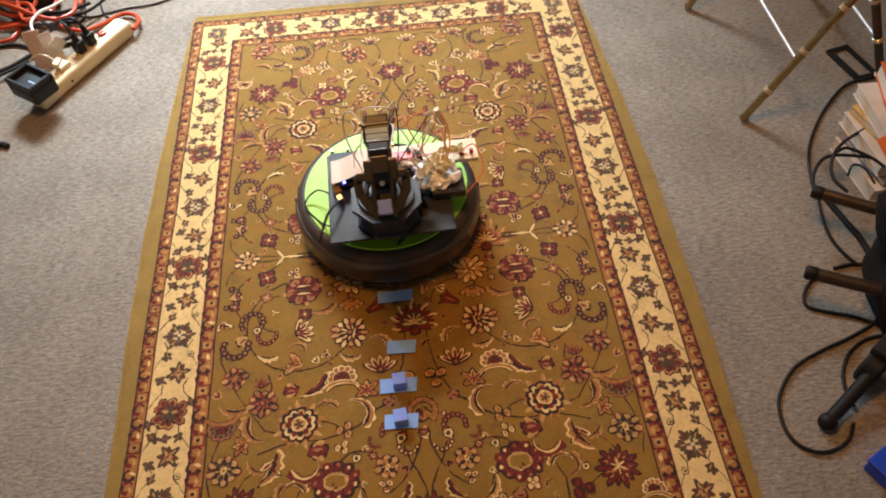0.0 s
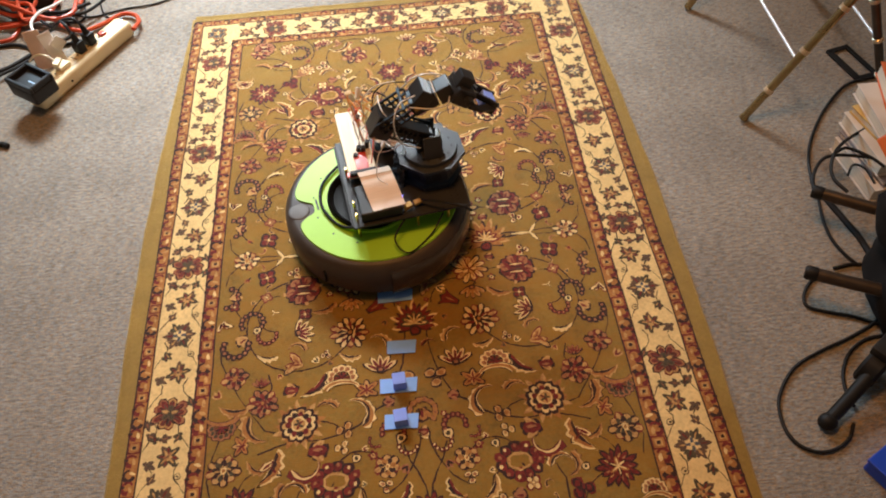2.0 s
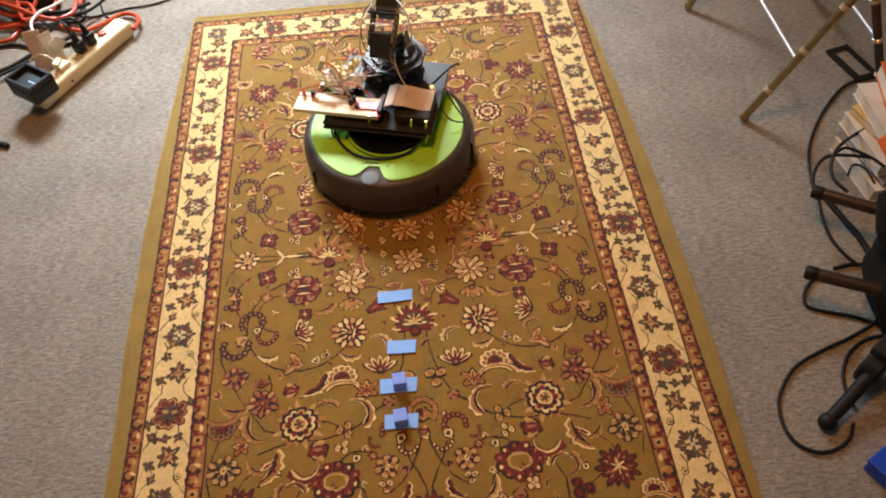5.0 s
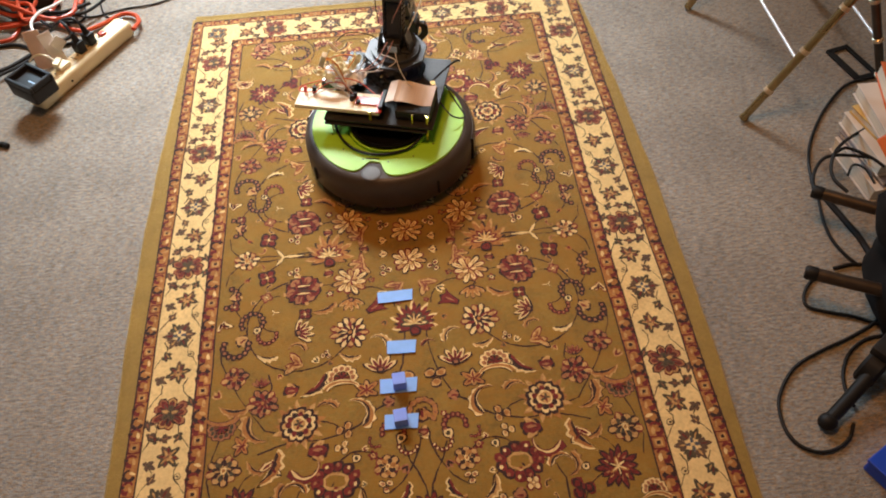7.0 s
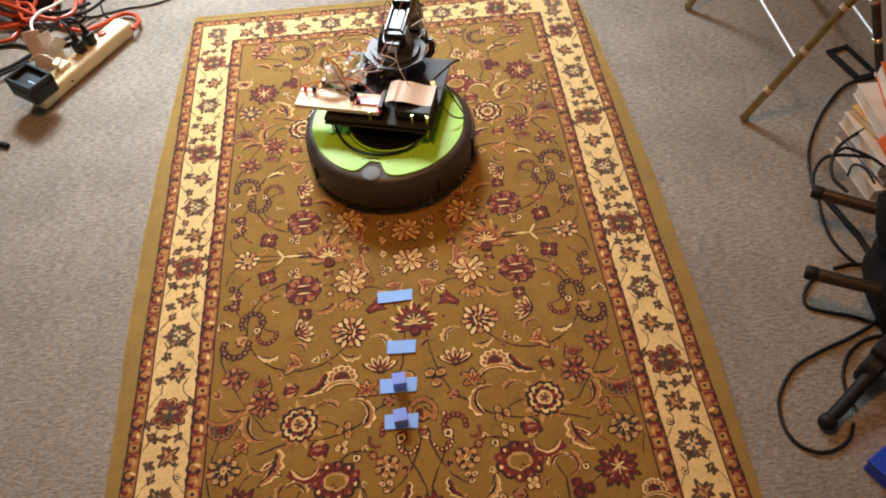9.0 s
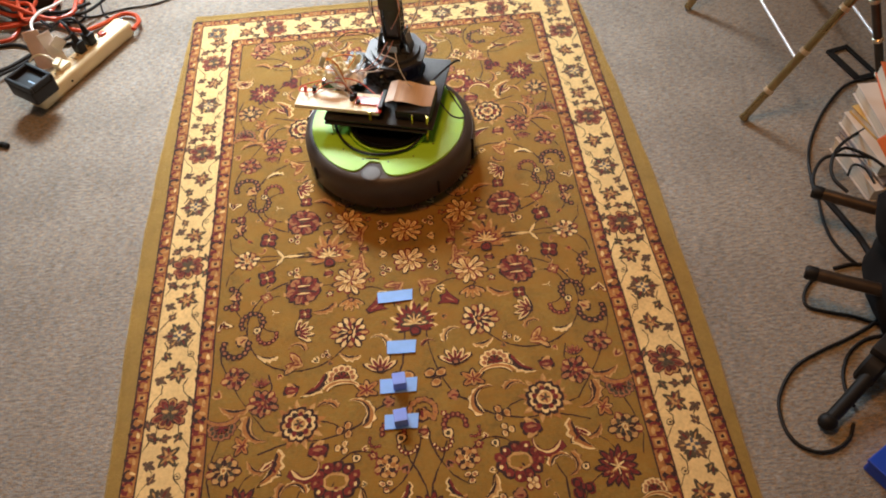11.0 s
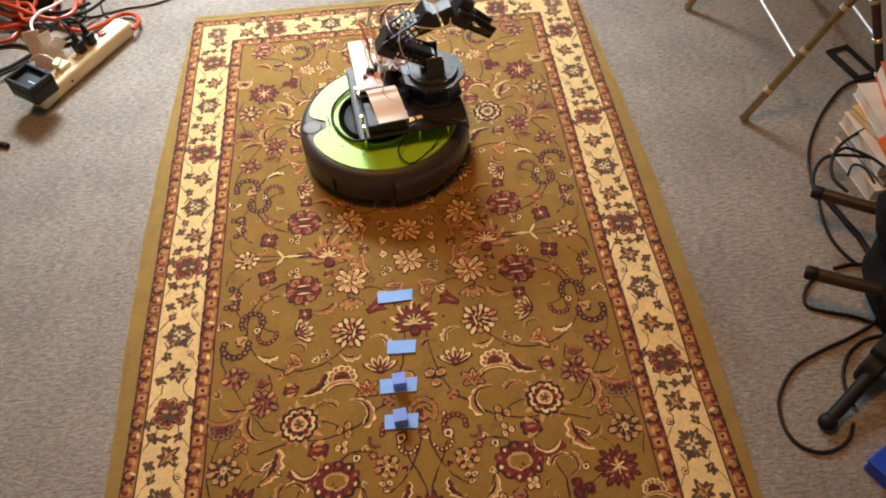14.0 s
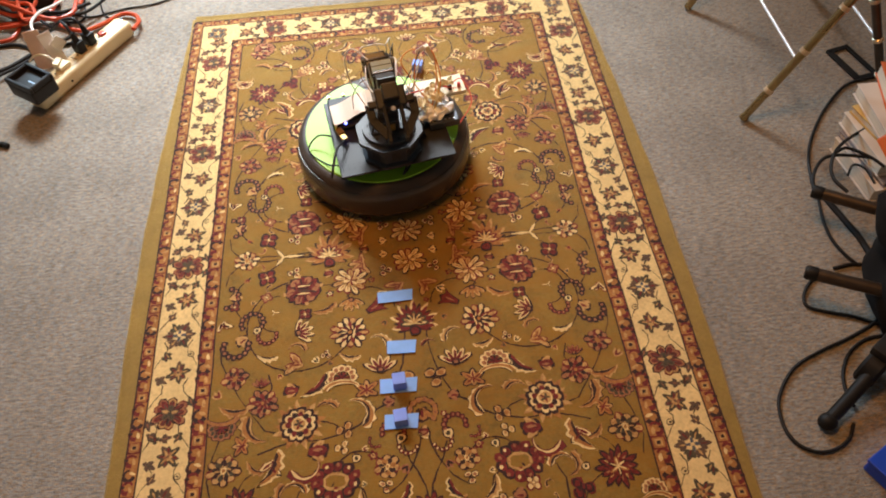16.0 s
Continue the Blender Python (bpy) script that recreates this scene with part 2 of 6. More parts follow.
def sweep(bm, pts, r, seg=8, per=8, r_end=None):
    path = spline(pts, per) if per else [Vector(p) for p in pts]
    rings, up = [], Vector((0.31, 0.2, 0.93)).normalized()
    for i, p in enumerate(path):
        d = (path[min(i + 1, len(path) - 1)] - path[max(i - 1, 0)]).normalized()
        s = d.cross(up)
        s = s.normalized() if s.length > 1e-4 else Vector((1, 0, 0))
        up = s.cross(d).normalized()
        rr = r if r_end is None else r + (r_end - r) * i / (len(path) - 1)
        rings.append([bm.verts.new(p + rr * (math.cos(2 * math.pi * k / seg) * s + math.sin(2 * math.pi * k / seg) * up)) for k in range(seg)])
    for A, B in zip(rings, rings[1:]):
        for k in range(seg):
            bm.faces.new((A[k], A[(k + 1) % seg], B[(k + 1) % seg], B[k]))
    bm.faces.new(list(reversed(rings[0])))
    bm.faces.new(rings[-1])
    return bm


def B():
    return bmesh.new()


def T(x, y, z, rx=0, ry=0, rz=0):
    return pose(x, y, z, rx, ry, rz)


def rod(p, q):
    p, q = Vector(p), Vector(q)
    return Matrix.Translation((p + q) / 2) @ (q - p).to_track_quat("Z", "Y").to_matrix().to_4x4(), (q - p).length


# ---- room ----
b = B()
bmesh.ops.create_grid(b, x_segments=40, y_segments=40, size=0.5, matrix=T(0, 1.3, 0) @ Matrix.Diagonal((4.8, 5.6, 1, 1)))
tagged(link("floor", b, "carpet"), "grey-brown streaked loop pile carpet, slightly worn", "carpet", kind="structure")
for name, sx, sy, x, y in (("wall_north", 4.8, 0.12, 0, 4.16), ("wall_south", 4.8, 0.12, 0, -1.56), ("wall_east", 0.12, 5.84, 2.46, 1.3)):
    tagged(link(name, box(B(), sx, sy, 2.5, T(x, y, 1.25)), "wall"), "plain warm off-white painted wall", "wall", kind="structure")
b = B()
for sy, sz, y, z in ((1.85, 2.5, -0.695, 1.25), (1.65, 2.5, 3.395, 1.25), (2.34, 0.85, 1.4, 0.425), (2.34, 0.4, 1.4, 2.3)):
    box(b, 0.12, sy, sz, T(-2.46, y, z))
tagged(link("wall_west", b, "wall"), "plain painted wall with a window opening", "wall", kind="structure")
tagged(link("ceiling", box(B(), 5.04, 5.84, 0.1, T(0, 1.3, 2.55)), "ceil"), "plain white ceiling", "ceiling", kind="structure")


# ---- rug ----
RUG = (-0.019, 0.898)
RX, RY = 0.493, 0.784
rug = new("rug")
rug.location = (RUG[0], RUG[1], 0)
tagged(rug, "olive and cream floral oriental rug with border", "rug")


def frame_band(bm, x0, y0, x1, y1, z, n=60):
    """A rectangular band between the half sizes x0, y0 (outer) and x1, y1 (inner), with slightly wavy edges."""
    def ring(hx, hy, k):
        out = []
        for ax, ay, bx, by in ((-hx, -hy, hx, -hy), (hx, -hy, hx, hy), (hx, hy, -hx, hy), (-hx, hy, -hx, -hy)):
            for i in range(n):
                x, y = ax + (bx - ax) * i / n, ay + (by - ay) * i / n
                w = noise.noise(Vector((x * 9, y * 9, k))) * (0.0022 if x0 < RX else 0.005)
                out.append(bm.verts.new((x + w, y + w, z)))
        return out
    A, C = ring(x0, y0, 3.0 + x0), ring(x1, y1, 3.0 + x1)
    for i in range(4 * n):
        j = (i + 1) % (4 * n)
        bm.faces.new((A[i], A[j], C[j], C[i]))


def side(y):
    """Half the rug's width at y: the edges bulge a little towards the middle."""
    return 0.503 - 0.055 * y * y


def edge_band(bm, steps, n=80):
    """A band along the bulging outer edge; steps: metres inside it, and heights."""
    def ring(d, z):
        out = []
        for ax, ay, bx, by in ((-1, -1, 1, -1), (1, -1, 1, 1), (1, 1, -1, 1), (-1, 1, -1, -1)):
            for i in range(n):
                y = (ay + (by - ay) * i / n) * (RY - d)
                x = (ax + (bx - ax) * i / n) * (side(y) - d)
                w = noise.noise(Vector((x * 9, y * 9, 3.0))) * 0.0028 + noise.noise(Vector((x * 90, y * 90, 5.0))) * 0.0016
                out.append(bm.verts.new((x + w, y + w, z)))
        return out
    rings = [ring(d, z) for d, z in steps]
    for A, C in zip(rings, rings[1:]):
        for i in range(4 * n):
            j = (i + 1) % (4 * n)
            bm.faces.new((A[i], A[j], C[j], C[i]))


b = B()
box(b, 2 * 0.475, 2 * RY - 0.02, 0.0055, T(0, 0, 0.00275), 0.002)
part("backing", b, "edge", rug)
b = B()
edge_band(b, ((0, 0.0002), (0.0015, 0.0060), (0.0045, 0.0074), (0.0110, 0.0066), (0.0380, 0.0072)))
part("selvage", b, "edge", rug, "plain gold-olive outer edge")
b = B()
edge_band(b, ((0.0098, 0.0070), (0.0118, 0.0070)))
part("stitch_line", b, "edge", rug, "stitched line")
for nm, k, o, i_, z in (("outer_guard_band", "orange", (0.468, 0.756), (0.446, 0.737), 0.0078), ("main_border", "cream", (0.446, 0.737), (0.370, 0.672), 0.0079),
                        ("inner_guard_band", "orange", (0.370, 0.672), (0.345, 0.649), 0.0078)):
    b = B()
    frame_band(b, *o, *i_, z)
    part(nm, b, k, rug)
b = B()
bmesh.ops.create_grid(b, x_segments=30, y_segments=50, size=0.5, matrix=T(0, 0, 0.0077) @ Matrix.Diagonal((0.692, 1.3, 1, 1)))
part("field", b, "olive", rug, "olive green wool field")

COL = ["cream", "orange", "tan", "red", "dark", "pink", "moss", "olive", "slate", "umber"]
CI = {c: i for i, c in enumerate(COL)}
PV, PF, PM = [], [], []
rng = random.Random(7)


def shape(pts, col, layer, place):
    """One tuft of colour: pts in the motif's space, its outline stepped by the knots, laid by place (mirrored 2D transforms)."""
    fine = []
    for i, (x, y) in enumerate(pts):
        x2, y2 = pts[(i + 1) % len(pts)]
        k = max(1, min(4, int(math.hypot(x2 - x, y2 - y) / 0.0045)))
        fine += [(x + (x2 - x) * j / k, y + (y2 - y) * j / k) for j in range(k)]
    lift = (len(PM) // 4 % 40) * 0.000005
    for fx, fy, ox, oy, c, s in place:
        k = len(PV)
        for x, y in fine:
            X, Y = (ox + c * x - s * y) * fx, (oy + s * x + c * y) * fy
            w = Vector((X * 330, Y * 330, 2.0))
            PV.append((X + 0.0017 * noise.noise(w), Y + 0.0017 * noise.noise(w + Vector((9, 4, 1))), 0.0081 + layer * 0.00022 + lift))
        ids = list(range(k, k + len(fine)))
        PF.append(ids if fx * fy > 0 else ids[::-1])
        PM.append(CI[col])


def at(u, v, rot=0.0, quad=True):
    c, s = math.cos(radians(rot)), math.sin(radians(rot))
    ff = [(1, 1), (-1, 1), (1, -1), (-1, -1)] if quad else [(1, 1)]
    if quad and abs(u) < 0.004:
        u, ff = 0, [(1, 1), (1, -1)]
    if quad and abs(v) < 0.004:
        v, ff = 0, [(1, 1), (-1, 1)]
    return [(fx, fy, u, v, c, s) for fx, fy in ff]


def disc(x, y, r, n=8, k=0.12):
    return [(x + r * (1 + k * ((i * 7) % 3 - 1)) * math.cos(2 * math.pi * i / n), y + r * (1 + k * ((i * 5) % 3 - 1)) * math.sin(2 * math.pi * i / n)) for i in range(n)]


def petal(x, y, a, l, w, tip=0.35):
    a = radians(a)
    c, s = math.cos(a), math.sin(a)
    return [(x + c * p - s * q, y + s * p + c * q) for p, q in ((0, -w * 0.22), (l * 0.45, -w * 0.5), (l * 0.85, -w * tip), (l, 0), (l * 0.85, w * tip), (l * 0.45, w * 0.5), (0, w * 0.22))]


def stroke(pts, w0, w1):
    P = [Vector(p) for p in pts]
    A, C = [], []
    for i, p in enumerate(P):
        d = (P[min(i + 1, len(P) - 1)] - P[max(i - 1, 0)]).normalized()
        w = (w0 + (w1 - w0) * i / (len(P) - 1)) / 2
        A.append((p.x - d.y * w, p.y + d.x * w))
        C.append((p.x + d.y * w, p.y - d.x * w))
    return [(C[i], C[i + 1], A[i + 1], A[i]) for i in range(len(P) - 1)]


def arc(x, y, r, a0, a1, n=14, squash=1.0):
    return [(x + r * math.cos(radians(a0 + (a1 - a0) * i / n)), y + squash * r * math.sin(radians(a0 + (a1 - a0) * i / n))) for i in range(n + 1)]


def rosette(pl, r, n=8, outer="red", mid="cream", heart="orange", rim="dark", edge="tan"):
    """Lobed flower: dark outline, a pale edge to every lobe, coloured flesh, a pale inner ring and a small heart."""
    w = 4.1 * r / n
    for i in range(n):
        k = 1.0 if i % 2 else 0.90
        t = 360 * i / n + (5 if i % 3 else -4)
        shape(petal(0, 0, t, r * 1.12 * k, w * 1.25, 0.42), "dark" if i % 3 else "red", 0, pl)
        shape(petal(0, 0, t, r * 1.02 * k, w * 0.96, 0.46), edge if i % 4 else "tan", 1, pl)
        shape(petal(0, 0, t, r * 0.90 * k, w * 0.68, 0.44), outer, 2, pl)
        shape(petal(0, 0, t, r * 0.78, w * 0.16, 0.3), rim, 3, pl)
        shape(petal(0, 0, t + 180 / n, r * 0.74, w * 0.22), "dark", 3, pl)
    for i in range(5):
        shape(petal(0, 0, 72 * i + 20, r * 0.52, r * 0.34, 0.4), rim, 4, pl)
        shape(petal(0, 0, 72 * i + 20, r * 0.44, r * 0.20, 0.4), mid if i % 2 else heart, 5, pl)
    shape(disc(0, 0, r * 0.13, 6), heart, 6, pl)


def daisy(pl, r, n=8, petals="cream", heart="red", stretch=1.0):
    """A full flower: dark ground, knobbly pale lobes round it, maroon rays and a small heart."""
    for i in range(n):
        shape(petal(0, 0, 360 * (i + 0.5) / n, r * 1.08, r * 0.60, 0.42), "red" if i % 3 else "dark", 0, pl)
    for i in range(n):
        a = radians(360 * (i + 0.5) / n)
        c, s = math.cos(a), math.sin(a)
        k = 0.80 if i % 2 else 0.70
        shape(disc(k * r * c, k * r * s, r * (0.21 if i % 2 else 0.17), 7, 0.2), petals if i % 2 else "tan", 1, pl)
        shape(petal(0.46 * r * c, 0.46 * r * s, 360 * (i + 0.5) / n + 14, r * 0.34, r * 0.10), "red", 2, pl)
        shape(petal(0.20 * r * c, 0.20 * r * s, 360 * i / n, r * 0.40, r * 0.15), "pink" if i % 2 else petals, 2, pl)
    shape(disc(0, 0, r * 0.27, 7), "dark", 3, pl)
    shape(disc(0, 0, r * 0.15, 6), heart, 4, pl)


def flame_palmette(pl, r, outer="red", tip="cream", inner="cream", n=15):
    """A fan of flame-like petals, pale at the edge, round a pale leafy middle and a dark foot; it points along +y or, for the wide ones, along +x."""
    for i in range(n):
        a = 90 + (i - n // 2) * 250 / n
        k = (1.22 - 0.05 * abs(i - n // 2)) * (1.0 if i % 2 else 0.84)
        shape(petal(0, -0.20 * r, a, r * k * 1.05, r * 0.34, 0.24), tip if i % 2 else "dark", 0, pl)
        shape(petal(0, -0.20 * r, a + 3, r * k * 0.92, r * 0.27, 0.24), outer, 1, pl)
    for i in range(7):
        a = 90 + (i - 3) * 30
        shape(petal(0, -0.18 * r, a, r * 0.60, r * 0.26, 0.36), "moss" if outer == "red" else "red", 2, pl)
        shape(petal(0, -0.18 * r, a, r * 0.50, r * 0.13, 0.34), inner if i % 2 == 0 else "tan", 3, pl)
        shape(petal(0, -0.10 * r, a + 15, r * 0.36, r * 0.09), "dark", 4, pl)
    for i in range(5):
        shape(petal(0, -0.16 * r, 30 + 30 * i, r * 0.34, r * 0.10), "tan" if i % 2 else inner, 5, pl)
    shape(disc(0, -0.52 * r, r * 0.26), "dark", 4, pl)
    shape(disc(0, -0.52 * r, r * 0.17), "red", 5, pl)


def lobed(pl, r, n=13, lobe="cream", gap="red", core="dark"):
    """A full flower with round pale lobes set in a dark rim, coloured flesh and a small leafy heart."""
    for i in range(n):
        a = 2 * math.pi * (i + 0.3) / n
        k = (0.84, 0.66, 0.76, 0.70)[i * 7 % 4]
        x, y = k * r * math.cos(a), k * r * math.sin(a)
        shape(petal(0, 0, math.degrees(a), r * (k + 0.28), r * 4.6 / n + 0.003, 0.44), "dark" if i % 3 else "red", 0, pl)
        shape(petal(0.3 * x, 0.3 * y, math.degrees(a), r * (k + 0.22 - 0.3 * k), r * (3.6 if i % 2 else 2.8) / n, 0.46), lobe if i % 3 else "tan", 1, pl)
    for i in range(n):
        shape(petal(0, 0, 360 * (i + 0.8) / n, r * 0.72, r * 3.6 / n, 0.3), gap if i % 2 else "dark", 2, pl)
        shape(petal(0.2 * r * math.cos(i), 0.2 * r * math.sin(i), 360 * i / n, r * 0.34, r * 0.09), lobe, 3, pl)
    shape(disc(0, 0, r * 0.24, 7, 0.25), core, 4, pl)
    shape(disc(0, 0, r * 0.12, 6), "orange", 5, pl)


def maroon_palmette(pl, r, rim="red"):
    """A broad dark-edged palmette: red lobes in two rows, a striped middle and small pale tips."""
    for i in range(12):
        a = 30 * i + 12
        c, s = math.cos(radians(a)), math.sin(radians(a))
        shape(disc(0.66 * r * c, 0.62 * r * s, r * 0.34, 8, 0.2), "dark", 0, pl)
        shape(disc(0.64 * r * c, 0.60 * r * s, r * 0.27, 7, 0.2), rim if i % 2 else "pink", 1, pl)
        if i % 3 == 0:
            shape(disc(0.96 * r * c, 0.90 * r * s, r * 0.11, 6), "tan", 1, pl)
        shape(petal(0.3 * r * c, 0.3 * r * s, a, r * 0.44, r * 0.10), "dark" if i % 2 else "red", 2, pl)
    shape(disc(0, 0, r * 0.46, 9, 0.2), "red", 2, pl)
    for i in range(4):
        shape(petal(-0.34 * r, (i - 1.5) * 0.16 * r, 0, r * 0.66, r * 0.10), ("cream", "dark", "moss", "cream")[i], 3, pl)


def square_flower(pl, r, rim="dark", flesh="red"):
    for i in range(4):
        a = radians(45 + 90 * i)
        shape(disc(0.60 * r * math.cos(a), 0.60 * r * math.sin(a), r * 0.52, 8), rim, 0, pl)
        shape(disc(0.56 * r * math.cos(a), 0.56 * r * math.sin(a), r * 0.33, 7), flesh, 1, pl)
        shape(petal(0, 0, 90 * i + 8, r * 0.62, r * 0.20), "pink" if flesh == "red" else "tan", 2, pl)
    shape(disc(0, 0, r * 0.18, 6), "cream", 3, pl)


def cup(pl, r, rim="cream", flesh="red"):
    """A flower seen from the side: pale outlined lobes over a dark cup."""
    for i in range(5):
        a = -56 + 28 * i
        shape(petal(-0.7 * r, 0, a, r * 1.65, r * 0.52, 0.40), "dark", 0, pl)
        shape(petal(-0.62 * r, 0, a, r * 1.48, r * 0.40, 0.42), rim, 1, pl)
        shape(petal(-0.6 * r, 0, a, r * 1.18, r * 0.24, 0.40), flesh, 2, pl)
    shape(disc(-0.5 * r, 0, r * 0.34, 7), "dark", 3, pl)
    shape(disc(-0.45 * r, 0, r * 0.18, 6), "pink", 4, pl)


def leafy(pl, r):
    """An open pale flower of many small leaves with the ground showing between them."""
    for i in range(11):
        a = 360 * i / 11
        x, y = 0.38 * r * math.cos(radians(a)), 0.34 * r * math.sin(radians(a))
        l = (0.70, 0.50, 0.60)[i * 5 % 3]
        shape(petal(x, y, a + 16, r * (l + 0.10), r * 0.42, 0.44), "red" if i % 3 else "dark", 0, pl)
        shape(petal(x, y, a + 18, r * l, r * 0.27, 0.44), "cream" if i % 4 else "tan", 1, pl)
        shape(petal(x, y, a + 18, r * l * 0.7, r * 0.07), "orange", 2, pl)
    for i in range(5):
        shape(petal(0, 0, 72 * i, r * 0.46, r * 0.22), "tan" if i % 2 else "cream", 2, pl)
        shape(petal(0, 0, 72 * i + 36, r * 0.40, r * 0.10), "red", 3, pl)


def trefoil(pl, r, col="red", edge="cream"):
    for a in (0, 125, 235):
        c, s = math.cos(radians(a)), math.sin(radians(a))
        shape(disc(0.55 * r * c, 0.55 * r * s, r * 0.50, 8), "dark" if edge != "dark" else "red", 0, pl)
        shape(disc(0.55 * r * c, 0.55 * r * s, r * 0.40, 7, 0.2), edge, 1, pl)
        shape(disc(0.50 * r * c, 0.50 * r * s, r * 0.24, 6, 0.2), col, 2, pl)
    shape(petal(-0.1 * r, 0, 60, r * 0.5, r * 0.2), "dark", 3, pl)


def bud(pl, r, col="red"):
    for i in range(6):
        a = 2 * math.pi * i / 6 + 0.3
        shape(disc(0.62 * r * math.cos(a), 0.5 * r * math.sin(a), r * 0.46, 7, 0.2), "dark", 0, pl)
    for a in (-38, 38):
        shape(petal(-0.7 * r, 0, a, 1.5 * r, 0.6 * r, 0.4), "tan" if col == "red" else col, 1, pl)
    shape(petal(-0.85 * r, 0, 0, 1.6 * r, 1.1 * r, 0.40), col, 1, pl)
    shape(petal(-0.5 * r, 0.1 * r, 0, 0.9 * r, 0.34 * r), "pink" if col == "red" else "red", 2, pl)


def ring_dot(pl, r):
    shape(disc(0, 0, r, 9), "dark", 0, pl)
    shape(disc(0, 0, r * 0.78, 8), "cream", 1, pl)
    shape(disc(0, 0, r * 0.42, 6), "moss", 2, pl)


def saw_leaf(pl, r, edge="tan", flesh="orange"):
    """A long leaf with saw teeth on one side and a dark spine, slightly bent."""
    n = 9
    for k, c, lay, up, lo in ((1.0, edge, 0, 0.46, 0.20), (0.9, flesh, 1, 0.28, 0.12), (0.8, "dark" if flesh != "dark" else "red", 2, 0.02, 0.16)):
        A, C = [], []
        for i in range(n + 1):
            t = i / n
            w = math.sin(math.pi * min(1, t * 0.92 + 0.08)) ** 0.8
            x, y = r * k * (2 * t - 1), 0.28 * r * math.sin(math.pi * t) - 0.1 * r
            A.append((x - 0.10 * r * (i % 2), y + r * up * w * (1.0 if i % 2 else 0.62)))
            C.append((x, y - r * lo * w))
        for i in range(n):
            shape((C[i], C[i + 1], A[i + 1], A[i]), c, lay, pl)


def scroll(pl, r, a0=0, turn=150, edge="cream", flesh="orange", spine="dark"):
    """A curled acanthus leaf: broad at its foot, tapering round an arc, with a toothed outer edge."""
    n = 12
    for lay, c, k1, k0 in ((0, "dark", 0.62, -0.42), (1, edge, 0.54, 0.20), (1, flesh, 0.24, -0.04), (1, spine, -0.02, -0.26), (1, edge, -0.24, -0.36)):
        A, C = [], []
        for i in range(n + 1):
            t = i / n
            a = radians(a0 + turn * t)
            w = min(1.0, 5 * t + 0.35) * (1 - t) ** 0.75
            saw = 1.0 if i % 2 or k1 < 0.3 else 0.55
            A.append((r * (1 + k1 * w * saw) * math.cos(a), r * (1 + k1 * w * saw) * math.sin(a)))
            C.append((r * (1 + k0 * w) * math.cos(a), r * (1 + k0 * w) * math.sin(a)))
        for i in range(n):
            shape((A[i], A[i + 1], C[i + 1], C[i]), c, lay, pl)


def leaf_pair(pl, r, col="tan", flesh="pink"):
    for a, x in ((28, -0.5), (-24, -0.3), (75, 0.0)):
        shape(petal(x * r, 0, a, r * 1.3, r * 0.62, 0.30), "dark" if a > 50 else "red", 0, pl)
        shape(petal(x * r, 0, a, r * 1.18, r * 0.46, 0.32), col, 1, pl)
        shape(petal((x + 0.1) * r, 0, a, r * 0.82, r * 0.24), flesh, 2, pl)
        shape(petal((x + 0.15) * r, 0, a + 4, r * 0.6, r * 0.08), "red", 3, pl)


def fan(pl, r, petals="pink", edge="cream"):
    """Half a flower with outlined petals above a pale curled leaf."""
    for i in range(7):
        a = 180 + 30 * i
        c, s = math.cos(radians(a)), math.sin(radians(a))
        shape(disc(0.66 * r * c, 0.62 * r * s, r * 0.29, 8), "dark", 0, pl)
        shape(disc(0.66 * r * c, 0.62 * r * s, r * 0.24, 8), edge, 1, pl)
        shape(disc(0.62 * r * c, 0.58 * r * s, r * 0.15, 7), petals, 2, pl)
        shape(petal(0.1 * r * c, 0.1 * r * s, a, r * 0.36, r * 0.12), "dark" if i % 2 else "red", 3, pl)
    shape(disc(0, -0.1 * r, r * 0.24, 7), "red", 2, pl)
    for w, c, lay in ((0.46, "dark", 1), (0.36, edge, 2), (0.16, "orange", 3)):
        for qd in stroke(arc(0, 0.75 * r, r * 0.95, 195, 350, 10, 0.55), r * w * 0.5, r * w):
            shape(qd, c, lay, pl)


def maple(pl, r):
    for a, l in ((90, 0.6), (30, 0.95), (150, 0.95), (-35, 1.1), (215, 1.1), (-90, 0.9)):
        shape(petal(0, 0, a, r * l, r * 0.60, 0.30), "dark", 0, pl)
        shape(petal(0, 0, a, r * l * 0.88, r * 0.42, 0.32), "tan" if abs(a) == 90 else "orange", 1, pl)
        shape(petal(0, 0, a, r * l * 0.6, r * 0.14), "red", 2, pl)


def flame_rosette(pl, r):
    """A large rosette: an orange flaming halo, a dark lumpy ring, pale lobes and a red and tan heart."""
    for i in range(17):
        a = 360 * i / 17
        shape(petal(0, 0, a, r * (1.22 if i % 2 else 1.02), r * 0.36, 0.24), "tan" if i % 3 else "orange", 0, pl)
        shape(petal(0, 0, a + 8, r * 0.98, r * 0.20, 0.24), "orange", 1, pl)
    for i in range(11):
        a = 2 * math.pi * i / 11
        x, y = 0.60 * r * math.cos(a), 0.60 * r * math.sin(a)
        shape(disc(x, y, r * 0.27, 8), "dark", 2, pl)
        shape(disc(0.94 * x, 0.94 * y, r * 0.17, 7), "cream" if i % 4 else "tan", 3, pl)
        shape(disc(0.78 * x, 0.78 * y, r * 0.13, 6), "dark" if i % 2 else "red", 4, pl)
    shape(disc(0, 0, r * 0.36, 10), "cream", 4, pl)
    shape(disc(0, 0, r * 0.28, 9), "tan", 5, pl)
    for i in range(5):
        shape(petal(0, 0, 72 * i, r * 0.24, r * 0.11), "red" if i % 2 else "moss", 6, pl)


